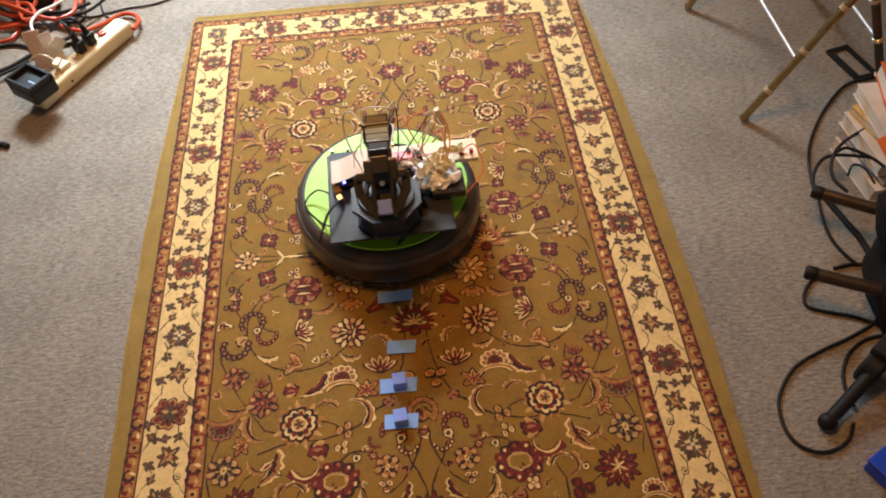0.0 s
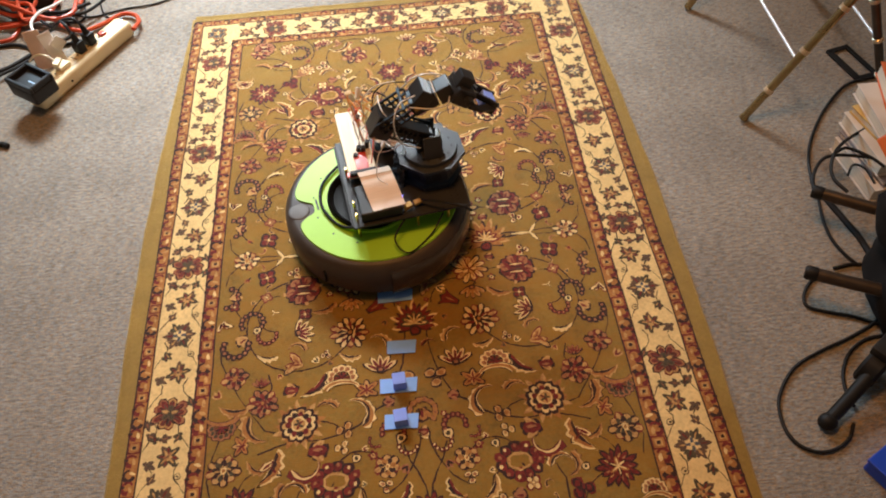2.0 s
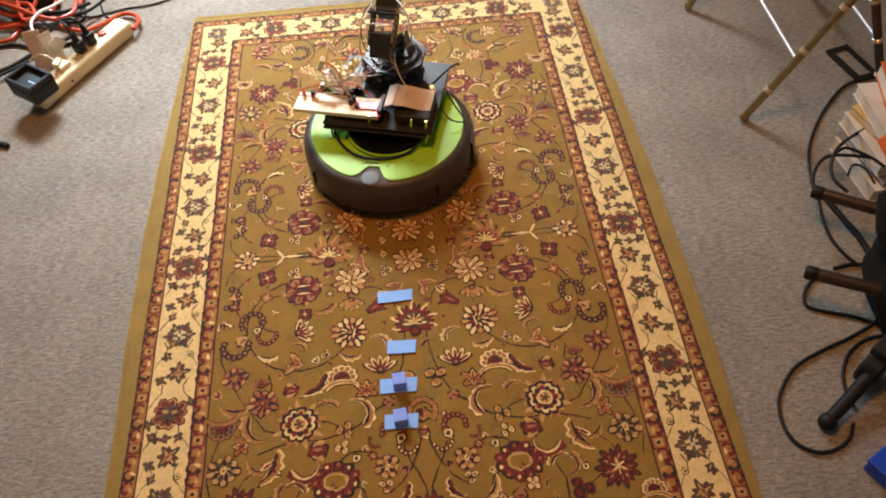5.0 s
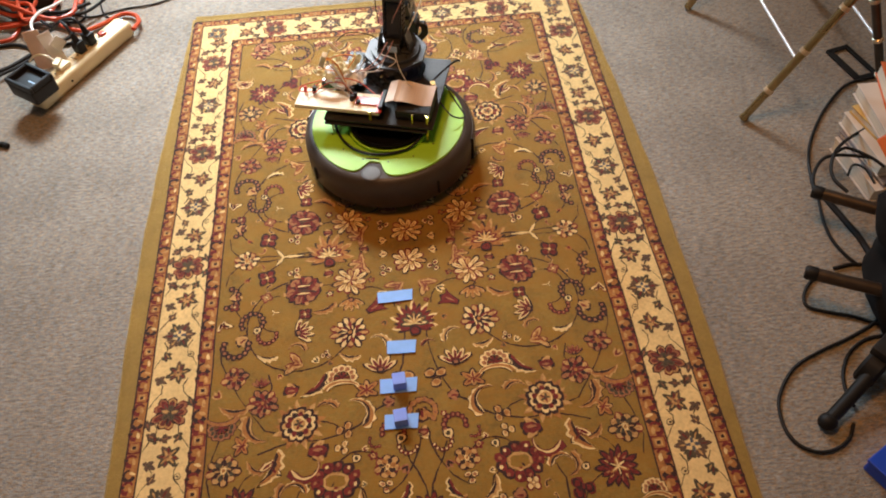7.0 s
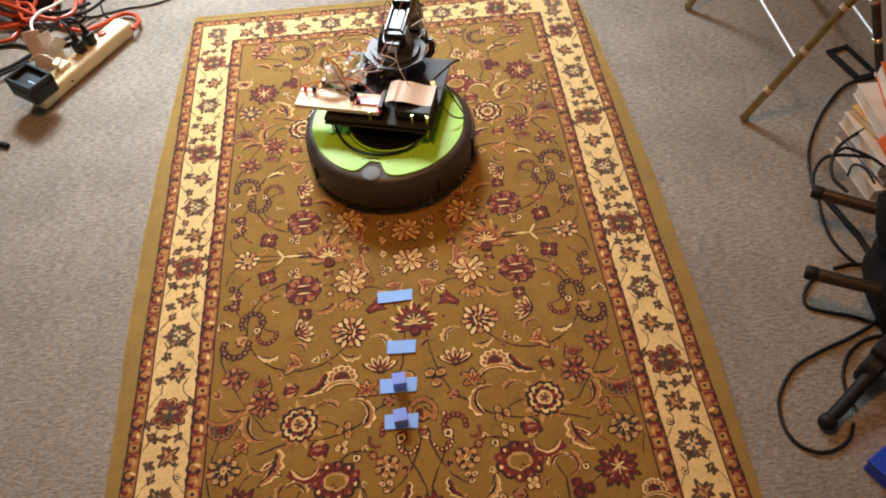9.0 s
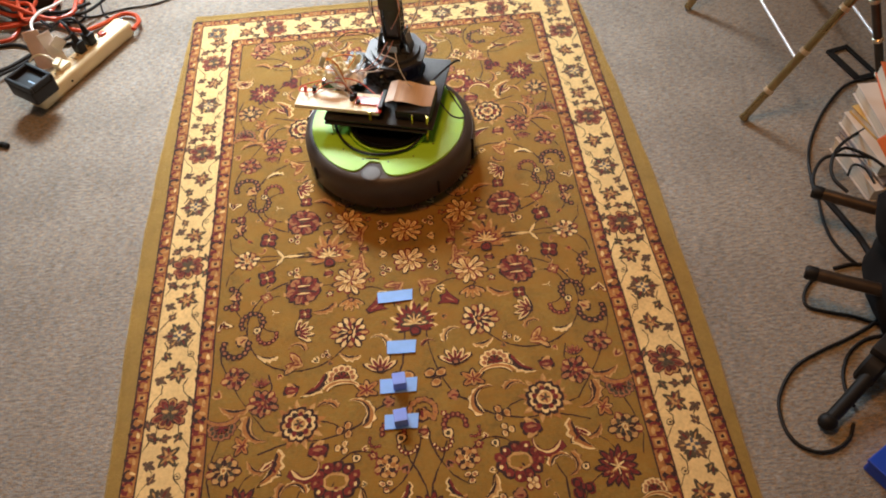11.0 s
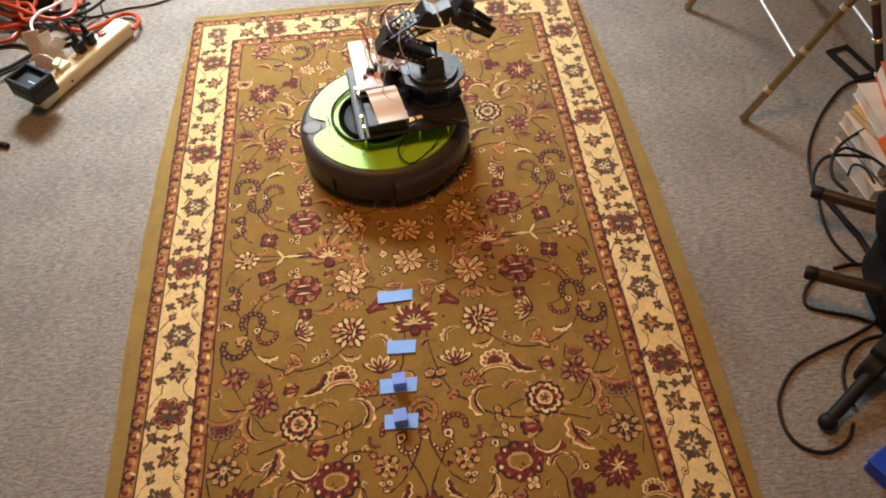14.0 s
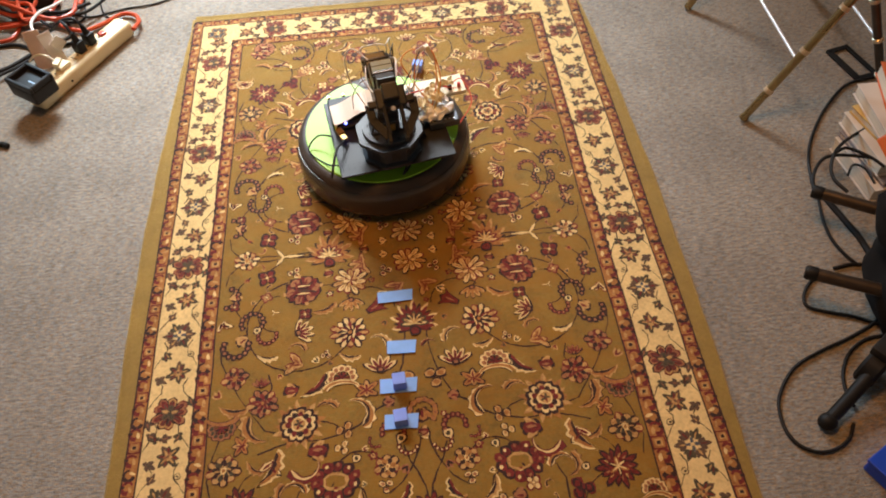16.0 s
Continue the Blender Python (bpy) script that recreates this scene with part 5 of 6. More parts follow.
part("connector_flag", box(B(), 0.012, 0.009, 0.032, T(-0.009, 0.107, 0.236, 24, -12, 0), 0.0015, 2), "board", robot, "ivory wire connector")
part("connector_flag", box(B(), 0.008, 0.006, 0.020, T(0.004, 0.088, 0.256, -35, 40, 20), 0.001, 1), "paper", robot, "white wire connector")
for cx, cy, cz, lx, ly, rz in ((0.044, 0.098, ZP + 0.053, 0.050, 0.026, 35), (0.016, 0.120, ZP + 0.050, 0.044, 0.015, 80), (0.058, 0.072, ZP + 0.052, 0.036, 0.018, -20)):
    b = B()
    m = T(cx, cy, cz, 10, -12, rz)
    sheet = [[b.verts.new(m @ Vector((lx * (i / 12 - 0.5), ly * (j / 6 - 0.5), 0.012 * noise.noise(Vector((i * 0.42 + cx * 90, j * 0.55, rz)))))) for j in range(7)] for i in range(13)]
    for i in range(12):
        for j in range(6):
            b.faces.new((sheet[i][j], sheet[i + 1][j], sheet[i + 1][j + 1], sheet[i][j + 1]))
    bmesh.ops.solidify(b, geom=b.faces[:], thickness=0.0006)
    part("tape_flap", b, "wrapy", robot, "creased yellowish tape flap")
# wires that ride on the upper arm, laid in the robot's space at its folded pose
fold = T(SX, 0, SZ, 0, -149, 0).inverted()
for k, r, pts in (("white", 0.0011, ((0.085, -0.018, 0.320), (0.055, -0.038, 0.325), (0.042, -0.052, 0.298), (0.052, -0.050, 0.255), (0.085, -0.030, 0.215))),
                  ("white", 0.0011, ((0.060, 0.018, 0.325), (0.028, 0.030, 0.312), (0.004, 0.032, 0.285), (0.008, 0.034, 0.250), (0.03, 0.03, 0.225))),
                  ("white", 0.0010, ((0.036, -0.021, 0.290), (0.030, -0.022, 0.303), (0.028, 0.000, 0.305), (0.030, 0.021, 0.300), (0.020, 0.023, 0.275))),
                  ("wbrn", 0.0010, ((0.012, -0.018, 0.250), (0.010, -0.026, 0.225), (0.040, -0.010, 0.205), (0.070, 0.000, 0.215))),
                  ("cable", 0.0011, ((0.080, 0.020, 0.318), (0.045, 0.032, 0.312), (0.022, 0.034, 0.285), (0.035, 0.032, 0.240), (0.075, 0.026, 0.215)))):
    part("wire", sweep(B(), [fold @ Vector(p) for p in pts], r, 6, 7), k, upper, smooth=True)
part("wire", sweep(B(), ((0.05, 0.02, 0.02), (0.085, 0.026, 0.028), (0.112, 0.022, 0.022), (0.128, 0.018, 0.012)), 0.0013, 6, 6), "white", fore, smooth=True)
part("wire", sweep(B(), ((0.06, -0.022, 0.018), (0.09, -0.028, 0.0), (0.115, -0.022, -0.012), (0.125, -0.016, -0.004)), 0.0012, 6, 6), "white", fore, smooth=True)
held = link("foam_cube", box(B(), 0.0215, 0.0215, 0.0205, T(0, 0, 0.01025), 0.0012), "cube")
tagged(held, "small periwinkle blue cube held by the gripper", "cube", group="blue cubes")


# ---- corner with the power strip ----
SA = 58.0
strip = new("power_strip")
strip.matrix_world = T(-0.731, 1.526, 0, 0, 0, SA)
tagged(strip, "beige plastic power strip with plugs lying on the carpet", "power strip")
b = B()
box(b, 0.305, 0.050, 0.038, T(0, 0, 0.0195), 0.012, 4)
part("housing", b, "strip", strip, smooth=True)
for i in range(6):
    b = B()
    box(b, 0.026, 0.030, 0.0012, T(-0.118 + 0.036 * i, 0.003, 0.0388), 0.0004, 1)
    soc = part("socket", b, "strip", strip)
    b = B()
    box(b, 0.0022, 0.008, 0.0006, T(-0.122 + 0.036 * i, 0.008, 0.0396))
    box(b, 0.0022, 0.008, 0.0006, T(-0.122 + 0.036 * i, -0.003, 0.0396))
    cyl(b, 0.0024, 0.0024, 0.0006, T(-0.110 + 0.036 * i, 0.003, 0.0396), 10)
    part("slot", b, "rubber", soc)
part("rocker_switch", box(B(), 0.017, 0.013, 0.008, T(0.083, 0.004, 0.0405, 0, 8), 0.0015, 2), "redsw", strip, "red rocker switch")
for x in (-0.148, 0.148):
    b = B()
    cyl(b, 0.0026, 0.0026, 0.001, T(x, 0, 0.0387), 12)
    part("screw", b, "steel", strip)
b = B()
cyl(b, 0.0028, 0.0028, 0.001, T(-0.062, -0.0262, 0.020, 90), 12)
part("screw", b, "rubber", strip)


def plug(x, lean):
    ob = new("plug")
    ob.matrix_world = strip.matrix_world @ T(x, 0.004, 0.0394)
    tagged(ob, "black power plug standing in the beige power strip", "plug", group="plugs in the power strip")
    b = B()
    box(b, 0.021, 0.024, 0.030, T(0, 0, 0.0155), 0.004, 2)
    cyl(b, 0.008, 0.0045, 0.022, T(0, 0.002, 0.040, -12), 12)
    part("plug_body", b, "rubber", ob, smooth=True)
    part("lead", sweep(B(), ((0, 0.004, 0.048), (lean * 0.3, 0.022, 0.064), (lean, 0.058, 0.052), (lean * 1.6, 0.11, 0.012), (lean * 2.4, 0.17, 0.004)), 0.0034, 8, 8), "cable", ob, smooth=True)


plug(0.012, 0.02)
plug(0.045, -0.012)
clear_plug = new("clear_plug")
clear_plug.matrix_world = strip.matrix_world @ T(-0.048, 0.004, 0.0394)
tagged(clear_plug, "yellowed translucent plug in the power strip", "plug")
b = B()
box(b, 0.030, 0.024, 0.010, T(0, 0, 0.0055), 0.003, 2)
box(b, 0.040, 0.012, 0.006, T(-0.004, 0.006, 0.016, 20, 14, 35), 0.002, 2)
part("plug_body", b, "wrapy", clear_plug, smooth=True)
part("lead", sweep(B(), ((-0.006, 0.006, 0.018), (-0.010, 0.03, 0.030), (-0.016, 0.055, 0.026), (-0.020, 0.080, 0.006)), 0.0024, 8, 8), "wrapy", clear_plug, smooth=True)

adapter = new("power_adapter")
adapter.matrix_world = T(-0.800, 1.405, 0.0402, 0, 0, -36)
tagged(adapter, "black charger block with a recessed top plugged into the power strip", "charger")
b = B()
box(b, 0.082, 0.064, 0.034, T(0, 0, 0.0175), 0.006, 3)
part("charger_body", b, "black", adapter, smooth=True)
b = B()
for sx, sy, x, y in ((0.082, 0.008, 0, 0.028), (0.082, 0.008, 0, -0.028), (0.008, 0.048, 0.037, 0), (0.008, 0.048, -0.037, 0)):
    box(b, sx, sy, 0.014, T(x, y, 0.040), 0.002, 1)
part("cradle_rim", b, "black", adapter)
part("print_bar", box(B(), 0.018, 0.0026, 0.0005, T(0.010, -0.004, 0.0352)), "label", adapter, "pale unreadable print")

tags = new('cable_tag')
tags.matrix_world = T(-0.806, 1.536, 0, 0, 0, 20)
tagged(tags, 'folded peach and white paper tag standing on the cables', 'paper tag')

b = B()
box(b, 0.034, 0.002, 0.115, T(-0.012, 0, 0.058, 8, 4, 0), 0.0008, 1)
part("peach_sheet", b, "tag", tags)
b = B()
box(b, 0.030, 0.002, 0.100, T(0.020, -0.010, 0.052, -4, -6, 10), 0.0008, 1)
box(b, 0.026, 0.002, 0.036, T(0.036, -0.014, 0.070, 12, -30, 20), 0.0008, 1)
part("white_sheet", b, "paper", tags)


def cable(name, pts, r, key, label, cat="cable", group=""):
    ob = link(name, sweep(B(), pts, r, 8, 8), key, smooth=True)
    return tagged(ob, label, cat, group=group)


cable("extension_cord", ((-0.628, 1.632, 0.0220), (-0.622, 1.671, 0.0160), (-0.639, 1.705, 0.0120), (-0.674, 1.717, 0.0090), (-0.718, 1.683, 0.0080), (-0.763, 1.665, 0.0080), (-0.815, 1.690, 0.0100), (-0.855, 1.728, 0.0140), (-0.918, 1.720, 0.0100), (-0.974, 1.720, 0.0080)), 0.0052, "cord", "thick orange rubber extension cord coiled on the carpet", group="orange cords")
cable("extension_cord", ((-0.957, 1.649, 0.0080), (-0.930, 1.661, 0.0080), (-0.923, 1.712, 0.0080), (-0.950, 1.794, 0.0080), (-0.984, 1.879, 0.0080)), 0.0052, "cord", "thick orange rubber extension cord coiled on the carpet", group="orange cords")
cable("extension_cord", ((-0.975, 1.800, 0.0180), (-0.915, 1.729, 0.0200), (-0.862, 1.708, 0.0220), (-0.809, 1.717, 0.0200), (-0.786, 1.765, 0.0140), (-0.784, 1.829, 0.0120)), 0.0052, "cord", "thick orange rubber extension cord coiled on the carpet", group="orange cords")
cable("extension_cord", ((-0.985, 1.749, 0.0300), (-0.921, 1.717, 0.0320), (-0.886, 1.751, 0.0340), (-0.895, 1.819, 0.0300)), 0.0052, "cord", "thick orange rubber extension cord coiled on the carpet", group="orange cords")
cable("extension_cord", ((-0.972, 1.684, 0.0220), (-0.926, 1.691, 0.0220), (-0.888, 1.703, 0.0220), (-0.847, 1.739, 0.0220), (-0.841, 1.810, 0.0220)), 0.0052, "cord", "thick orange rubber extension cord coiled on the carpet", group="orange cords")
cable("extension_cord", ((-0.942, 1.811, 0.0400), (-0.911, 1.720, 0.0420), (-0.890, 1.683, 0.0400), (-0.868, 1.693, 0.0400), (-0.892, 1.745, 0.0420), (-0.941, 1.760, 0.0400), (-0.988, 1.792, 0.0400)), 0.0052, "cord", "thick orange rubber extension cord coiled on the carpet", group="orange cords")
cable("extension_cord", ((-0.962, 1.751, 0.0500), (-0.914, 1.723, 0.0500), (-0.868, 1.694, 0.0460), (-0.818, 1.676, 0.0400), (-0.783, 1.707, 0.0340), (-0.787, 1.775, 0.0300)), 0.0052, "cord", "thick orange rubber extension cord coiled on the carpet", group="orange cords")
cable("power_cable", ((-0.969, 1.636, 0.0045), (-0.915, 1.637, 0.0045), (-0.870, 1.617, 0.0045), (-0.803, 1.620, 0.0045), (-0.751, 1.630, 0.0045), (-0.688, 1.658, 0.0045)), 0.0045, "cable", "black power cable lying on grey carpet", group="black cables by the power strip")
cable("power_cable", ((-0.943, 1.534, 0.0050), (-0.909, 1.554, 0.0050), (-0.876, 1.587, 0.0050), (-0.855, 1.610, 0.0050)), 0.0050, "cable", "black power cable lying on grey carpet", group="black cables by the power strip")
cable("power_cable", ((-0.933, 1.508, 0.0120), (-0.894, 1.535, 0.0120), (-0.855, 1.567, 0.0120), (-0.794, 1.587, 0.0120)), 0.0040, "cable", "black power cable lying on grey carpet", group="black cables by the power strip")
cable("power_cable", ((-0.746, 1.824, 0.0030), (-0.733, 1.760, 0.0030), (-0.712, 1.721, 0.0030), (-0.672, 1.687, 0.0030)), 0.0022, "cable", "black power cable lying on grey carpet", group="black cables by the power strip")
cable("power_cable", ((-0.550, 1.781, 0.0030), (-0.605, 1.757, 0.0030), (-0.674, 1.749, 0.0030), (-0.748, 1.727, 0.0030), (-0.815, 1.747, 0.0030), (-0.901, 1.755, 0.0030)), 0.0022, "cable", "black power cable lying on grey carpet", group="black cables by the power strip")
cable("power_cable", ((-0.892, 1.846, 0.0035), (-0.859, 1.755, 0.0035), (-0.794, 1.710, 0.0035), (-0.769, 1.730, 0.0035), (-0.791, 1.830, 0.0035)), 0.0030, "cable", "black power cable lying on grey carpet", group="black cables by the power strip")
cable("power_cable", ((-0.949, 1.823, 0.0250), (-0.904, 1.748, 0.0250), (-0.827, 1.713, 0.0250), (-0.758, 1.716, 0.0250), (-0.712, 1.773, 0.0250)), 0.0040, "cable", "black power cable lying on grey carpet", group="black cables by the power strip")
cable("power_cable", ((-0.984, 1.772, 0.0300), (-0.939, 1.732, 0.0300), (-0.884, 1.733, 0.0300), (-0.812, 1.717, 0.0300), (-0.748, 1.747, 0.0300)), 0.0045, "cable", "black power cable lying on grey carpet", group="black cables by the power strip")
cable("power_cable", ((-0.808, 1.578, 0.0040), (-0.803, 1.632, 0.0040), (-0.787, 1.663, 0.0040), (-0.808, 1.711, 0.0040)), 0.0035, "cable", "black power cable lying on grey carpet", group="black cables by the power strip")
cable("power_cable", ((-0.881, 1.287, 0.0060), (-0.861, 1.285, 0.0060), (-0.850, 1.278, 0.0060)), 0.0060, "cable", "black power cable lying on grey carpet", group="black cables by the power strip")
cable("white_cable", ((-0.809, 1.536, 0.1000), (-0.825, 1.580, 0.1000), (-0.822, 1.633, 0.0900), (-0.809, 1.687, 0.0700), (-0.790, 1.756, 0.0500)), 0.0035, "white", "off-white cable rising over the cords")

bag = new("router_box")
bag.matrix_world = T(-0.900, 1.820, 0, 0, 0, 15)
tagged(bag, "dark grey electronics box among cables", "box")
part("box_body", box(B(), 0.10, 0.10, 0.045, T(0, 0, 0.0235), 0.006, 2), "black", bag, smooth=True)
for i in range(3):
    part("vent_slot", box(B(), 0.004, 0.07, 0.001, T(-0.03 + 0.03 * i, 0, 0.0465)), "rubber", bag)

# ---- folding stand with gilt bamboo-look legs ----
stand = new("folding_stand")
stand.location = (0.712, 1.144, 0)
tagged(stand, "folding tray stand with gilt bamboo-style metal legs", "folding stand")


def bamboo(p, q, key, nodes):
    b = B()
    m, l = rod(p, q)
    cyl(b, 0.0082, 0.0082, l, m, 18)
    cyl(b, 0.0083, 0.0090, 0.004, m @ T(0, 0, -l / 2 + 0.002), 18)
    leg = part("leg", b, key, stand, smooth=True)
    for d in nodes:
        b = B()
        lathe(b, [(0.0081, -0.005), (0.0104, -0.004), (0.0096, 0.0), (0.0104, 0.004), (0.0081, 0.005)], 18, 0, 360, m @ T(0, 0, -l / 2 + d), False)
        part("node_ring", b, "ring", leg, "bright gilt ring", smooth=True)
    b = B()
    cyl(b, 0.0094, 0.0094, 0.008, m @ T(0, 0, -l / 2 + 0.003), 18)
    part("foot_cap", b, "gold", leg)


for y in (0.0, 0.393):
    bamboo((-0.006, y, 0.006), (0.272, y, 0.60), "gold", (0.080, 0.182, 0.285, 0.390, 0.500))
    # opposite legs in dark bronze, which also carries the shade they stand in
    bamboo((0.300, y + 0.016, 0.006), (0.022, y + 0.016, 0.60), "tube", (0.080, 0.182, 0.285, 0.390, 0.500))
for x0, y0, z0, x1, y1, z1 in ((0.062, 0, 0.150, 0.062, 0.393, 0.150), (0.226, 0.016, 0.165, 0.226, 0.409, 0.165)):
    b = B()
    m, l = rod((x0, y0, z0), (x1, y1, z1))
    cyl(b, 0.0030, 0.0030, l, m, 14)
    part("stretcher", b, "chrome", stand, "polished chrome cross rod", smooth=True)
for x in (0.020, 0.274):
    b = B()
    m, l = rod((x, -0.02, 0.605), (x, 0.43, 0.605))
    cyl(b, 0.009, 0.009, l, m, 14)
    part("top_rail", b, "gold", stand, smooth=True)

# unseen low cabinet, added to shade the corner with the cords
cabinet = new("cabinet")
cabinet.matrix_world = T(-1.070, 1.785, 0, 0, 0, 62)
tagged(cabinet, "unseen low dark walnut cabinet added to shade the cords", "cabinet")
part("shade_cabinet_body", box(B(), 0.90, 0.36, 0.43, T(0.45, 0.185, 0.222), 0.003, 1), "wood", cabinet)
part("shade_cabinet_top", box(B(), 0.92, 0.38, 0.018, T(0.45, 0.185, 0.447), 0.003, 1), "wood", cabinet)
for x in (0.225, 0.675):
    door = part("door", box(B(), 0.43, 0.016, 0.40, T(x, -0.004, 0.222), 0.003, 1), "wood", cabinet)
    part("handle", box(B(), 0.012, 0.014, 0.09, T(x + (0.17 if x < 0.4 else -0.17), -0.018, 0.25), 0.004, 2), "brass", door)

# unseen narrow side table, added only for its shade on the carpet
table = new("shade_table")
table.matrix_world = T(-0.33, 2.48, 0, 0, 0, -38)
tagged(table, "unseen narrow dark walnut side table added to shade the carpet", "side table")
part("tabletop", box(B(), 0.36, 0.60, 0.03, T(0.15, 0.30, 0.715), 0.004, 2), "wood", table)
for x in (-0.01, 0.31):
    part("side_panel", box(B(), 0.025, 0.56, 0.698, T(x, 0.30, 0.350), 0.003, 1), "wood", table)

# ---- books, black stand and cables at the right ----


def book(x, y, z, rz, w, d, h, cover, tilt=0.0):
    ob = new("book")
    ob.matrix_world = T(x, y, z, 0, tilt, rz)
    b = B()
    box(b, w - 0.006, d - 0.008, h - 0.005, T(0, 0, h / 2), 0.001, 1)
    for v in b.verts:
        v.co.x += 0.0012 * noise.noise(v.co * 60)
    part("page_block", b, "pages", ob)
    b = B()
    for s in (0.0012, h - 0.0012):
        box(b, w, d, 0.0022, T(0.001, 0, s), 0.0005, 1)
    box(b, 0.0026, d, h, T(w / 2, 0, h / 2), 0.0006, 1)
    part("cover", b, cover, ob)
    return tagged(ob, "paperback book with cream page edges in a stack: " + {"orangebk": "orange", "whitebk": "white", "greybk": "grey", "yellowbk": "mustard"}[cover] + " cover", "book", group="stack of books")


zb = 0.0005
for i, (x, y, rz, w, d, h, c) in enumerate(((0.955, 0.975, 6, 0.200, 0.150, 0.034, "whitebk"), (0.955, 0.985, 10, 0.180, 0.150, 0.012, "greybk"), (0.960, 0.995, 4, 0.190, 0.150, 0.030, "whitebk"), (0.966, 1.010, 12, 0.170, 0.140, 0.016, "yellowbk"),
                                            (0.968, 1.020, -2, 0.175, 0.140, 0.026, "whitebk"), (0.985, 1.035, -14, 0.150, 0.130, 0.030, "orangebk"))):
    book(x, y, zb, rz, w, d, h, c)
    zb += h + 0.0006


pad = new("equipment_stand")
pad.location = (0.865, 0.72, 0)
tagged(pad, "black padded equipment stand with bronze tube arms", "stand")
b = B()
bmesh.ops.create_icosphere(b, subdivisions=4, radius=1, matrix=T(-0.050, -0.075, 0.160) @ Matrix.Diagonal((0.086, 0.138, 0.15, 1)))
for v in b.verts:
    k = v.co - Vector((-0.050, -0.075, 0.160))
    v.co += k.normalized() * (0.046 * noise.noise(v.co * 12) + 0.014 * noise.noise(v.co * 34))
part("padding", b, "fabric", pad, smooth=True)
for p, q_ in (((-0.145, 0.146, 0.082), (-0.06, 0.085, 0.090)), ((-0.225, -0.025, 0.082), (-0.12, -0.085, 0.092))):
    b = B()
    m, l = rod(p, q_)
    cyl(b, 0.0110, 0.0110, l, m, 20)
    arm_tube = part("tube_arm", b, "tube", pad, "dark bronze tube", smooth=True)
    b = B()
    lathe(b, [(0.0, -0.004), (0.010, -0.004), (0.0122, 0.0), (0.0122, 0.014), (0.0110, 0.016)], 20, 0, 360, m @ T(0, 0, -l / 2), False)
    part("end_cap", b, "rubber", arm_tube, smooth=True)
    b = B()
    cyl(b, 0.003, 0.003, 0.002, m @ T(0, 0, -l / 2 - 0.004), 10)
    part("rivet", b, "steel", arm_tube)
b = B()
sweep(b, ((-0.262, -0.258, 0.016), (-0.20, -0.215, 0.030), (-0.12, -0.155, 0.060), (-0.02, -0.08, 0.095)), 0.0100, 14, 6, 0.0125)
part("foot_leg", b, "rubber", pad, "black tapered leg", smooth=True)
b = B()
bmesh.ops.create_icosphere(b, subdivisions=3, radius=1, matrix=T(-0.262, -0.258, 0.014) @ Matrix.Diagonal((0.0150, 0.0140, 0.0138, 1)))
part("foot", b, "rubber", pad, smooth=True)
b = B()
lathe(b, [(0.008, -0.016), (0.026, -0.016), (0.031, -0.011), (0.031, 0.011), (0.026, 0.016), (0.008, 0.016)], 28, 0, 360, T(-0.165, -0.185, 0.0315, 90, 0, 35))
part("caster_wheel", b, "rubber", pad, "black rubber castor wheel", smooth=True)
b = B()
box(b, 0.050, 0.030, 0.020, T(-0.150, -0.170, 0.068, 0, 0, 35), 0.006, 2)
part("caster_fork", b, "black", pad, smooth=True)
for i in range(14):
    b = B()
    bmesh.ops.create_icosphere(b, subdivisions=2, radius=0.0034, matrix=T(-0.125 + 0.001 * i, 0.055 - 0.008 * i, 0.262 + 0.004 * i))
    part("chain_bead", b, "chain", pad)
part("cloth_trim", box(B(), 0.012, 0.05, 0.05, T(-0.10, 0.075, 0.262, 20, 30, 20), 0.004, 2), "orangebk", pad, "small orange and dark patch")


cable("floor_cable", ((1.072, 1.236, 0.0040), (1.020, 1.232, 0.0040), (0.956, 1.215, 0.0040), (0.882, 1.147, 0.0040), (0.824, 1.070, 0.0040), (0.794, 1.009, 0.0040), (0.777, 0.950, 0.0040)), 0.0031, "cable", "black cable looping over the grey carpet", group="black cables by the stand")
cable("floor_cable", ((0.957, 1.056, 0.0750), (0.889, 1.018, 0.0750), (0.823, 0.981, 0.0750), (0.787, 0.941, 0.0750), (0.772, 0.899, 0.0750), (0.783, 0.863, 0.0750)), 0.0034, "cable", "black cable looping over the grey carpet", group="black cables by the stand")
cable("floor_cable", ((0.909, 0.939, 0.0600), (0.862, 0.956, 0.0600), (0.812, 0.967, 0.0600), (0.781, 0.959, 0.0600), (0.750, 0.924, 0.0600), (0.734, 0.883, 0.0600)), 0.0034, "cable", "black cable looping over the grey carpet", group="black cables by the stand")
cable("floor_cable", ((0.775, 0.913, 0.0040), (0.763, 0.865, 0.0040), (0.759, 0.817, 0.0040), (0.768, 0.777, 0.0040), (0.782, 0.749, 0.0040)), 0.0030, "cable", "black cable looping over the grey carpet", group="black cables by the stand")
cable("floor_cable", ((0.788, 0.909, 0.0040), (0.799, 0.860, 0.0040), (0.810, 0.811, 0.0040), (0.813, 0.771, 0.0040)), 0.0060, "cable", "black cable looping over the grey carpet", group="black cables by the stand")
cable("floor_cable", ((0.700, 0.737, 0.0040), (0.677, 0.719, 0.0040), (0.661, 0.697, 0.0040), (0.660, 0.676, 0.0040), (0.689, 0.661, 0.0040), (0.728, 0.647, 0.0040), (0.778, 0.618, 0.0040)), 0.0029, "cable", "black cable looping over the grey carpet", group="black cables by the stand")
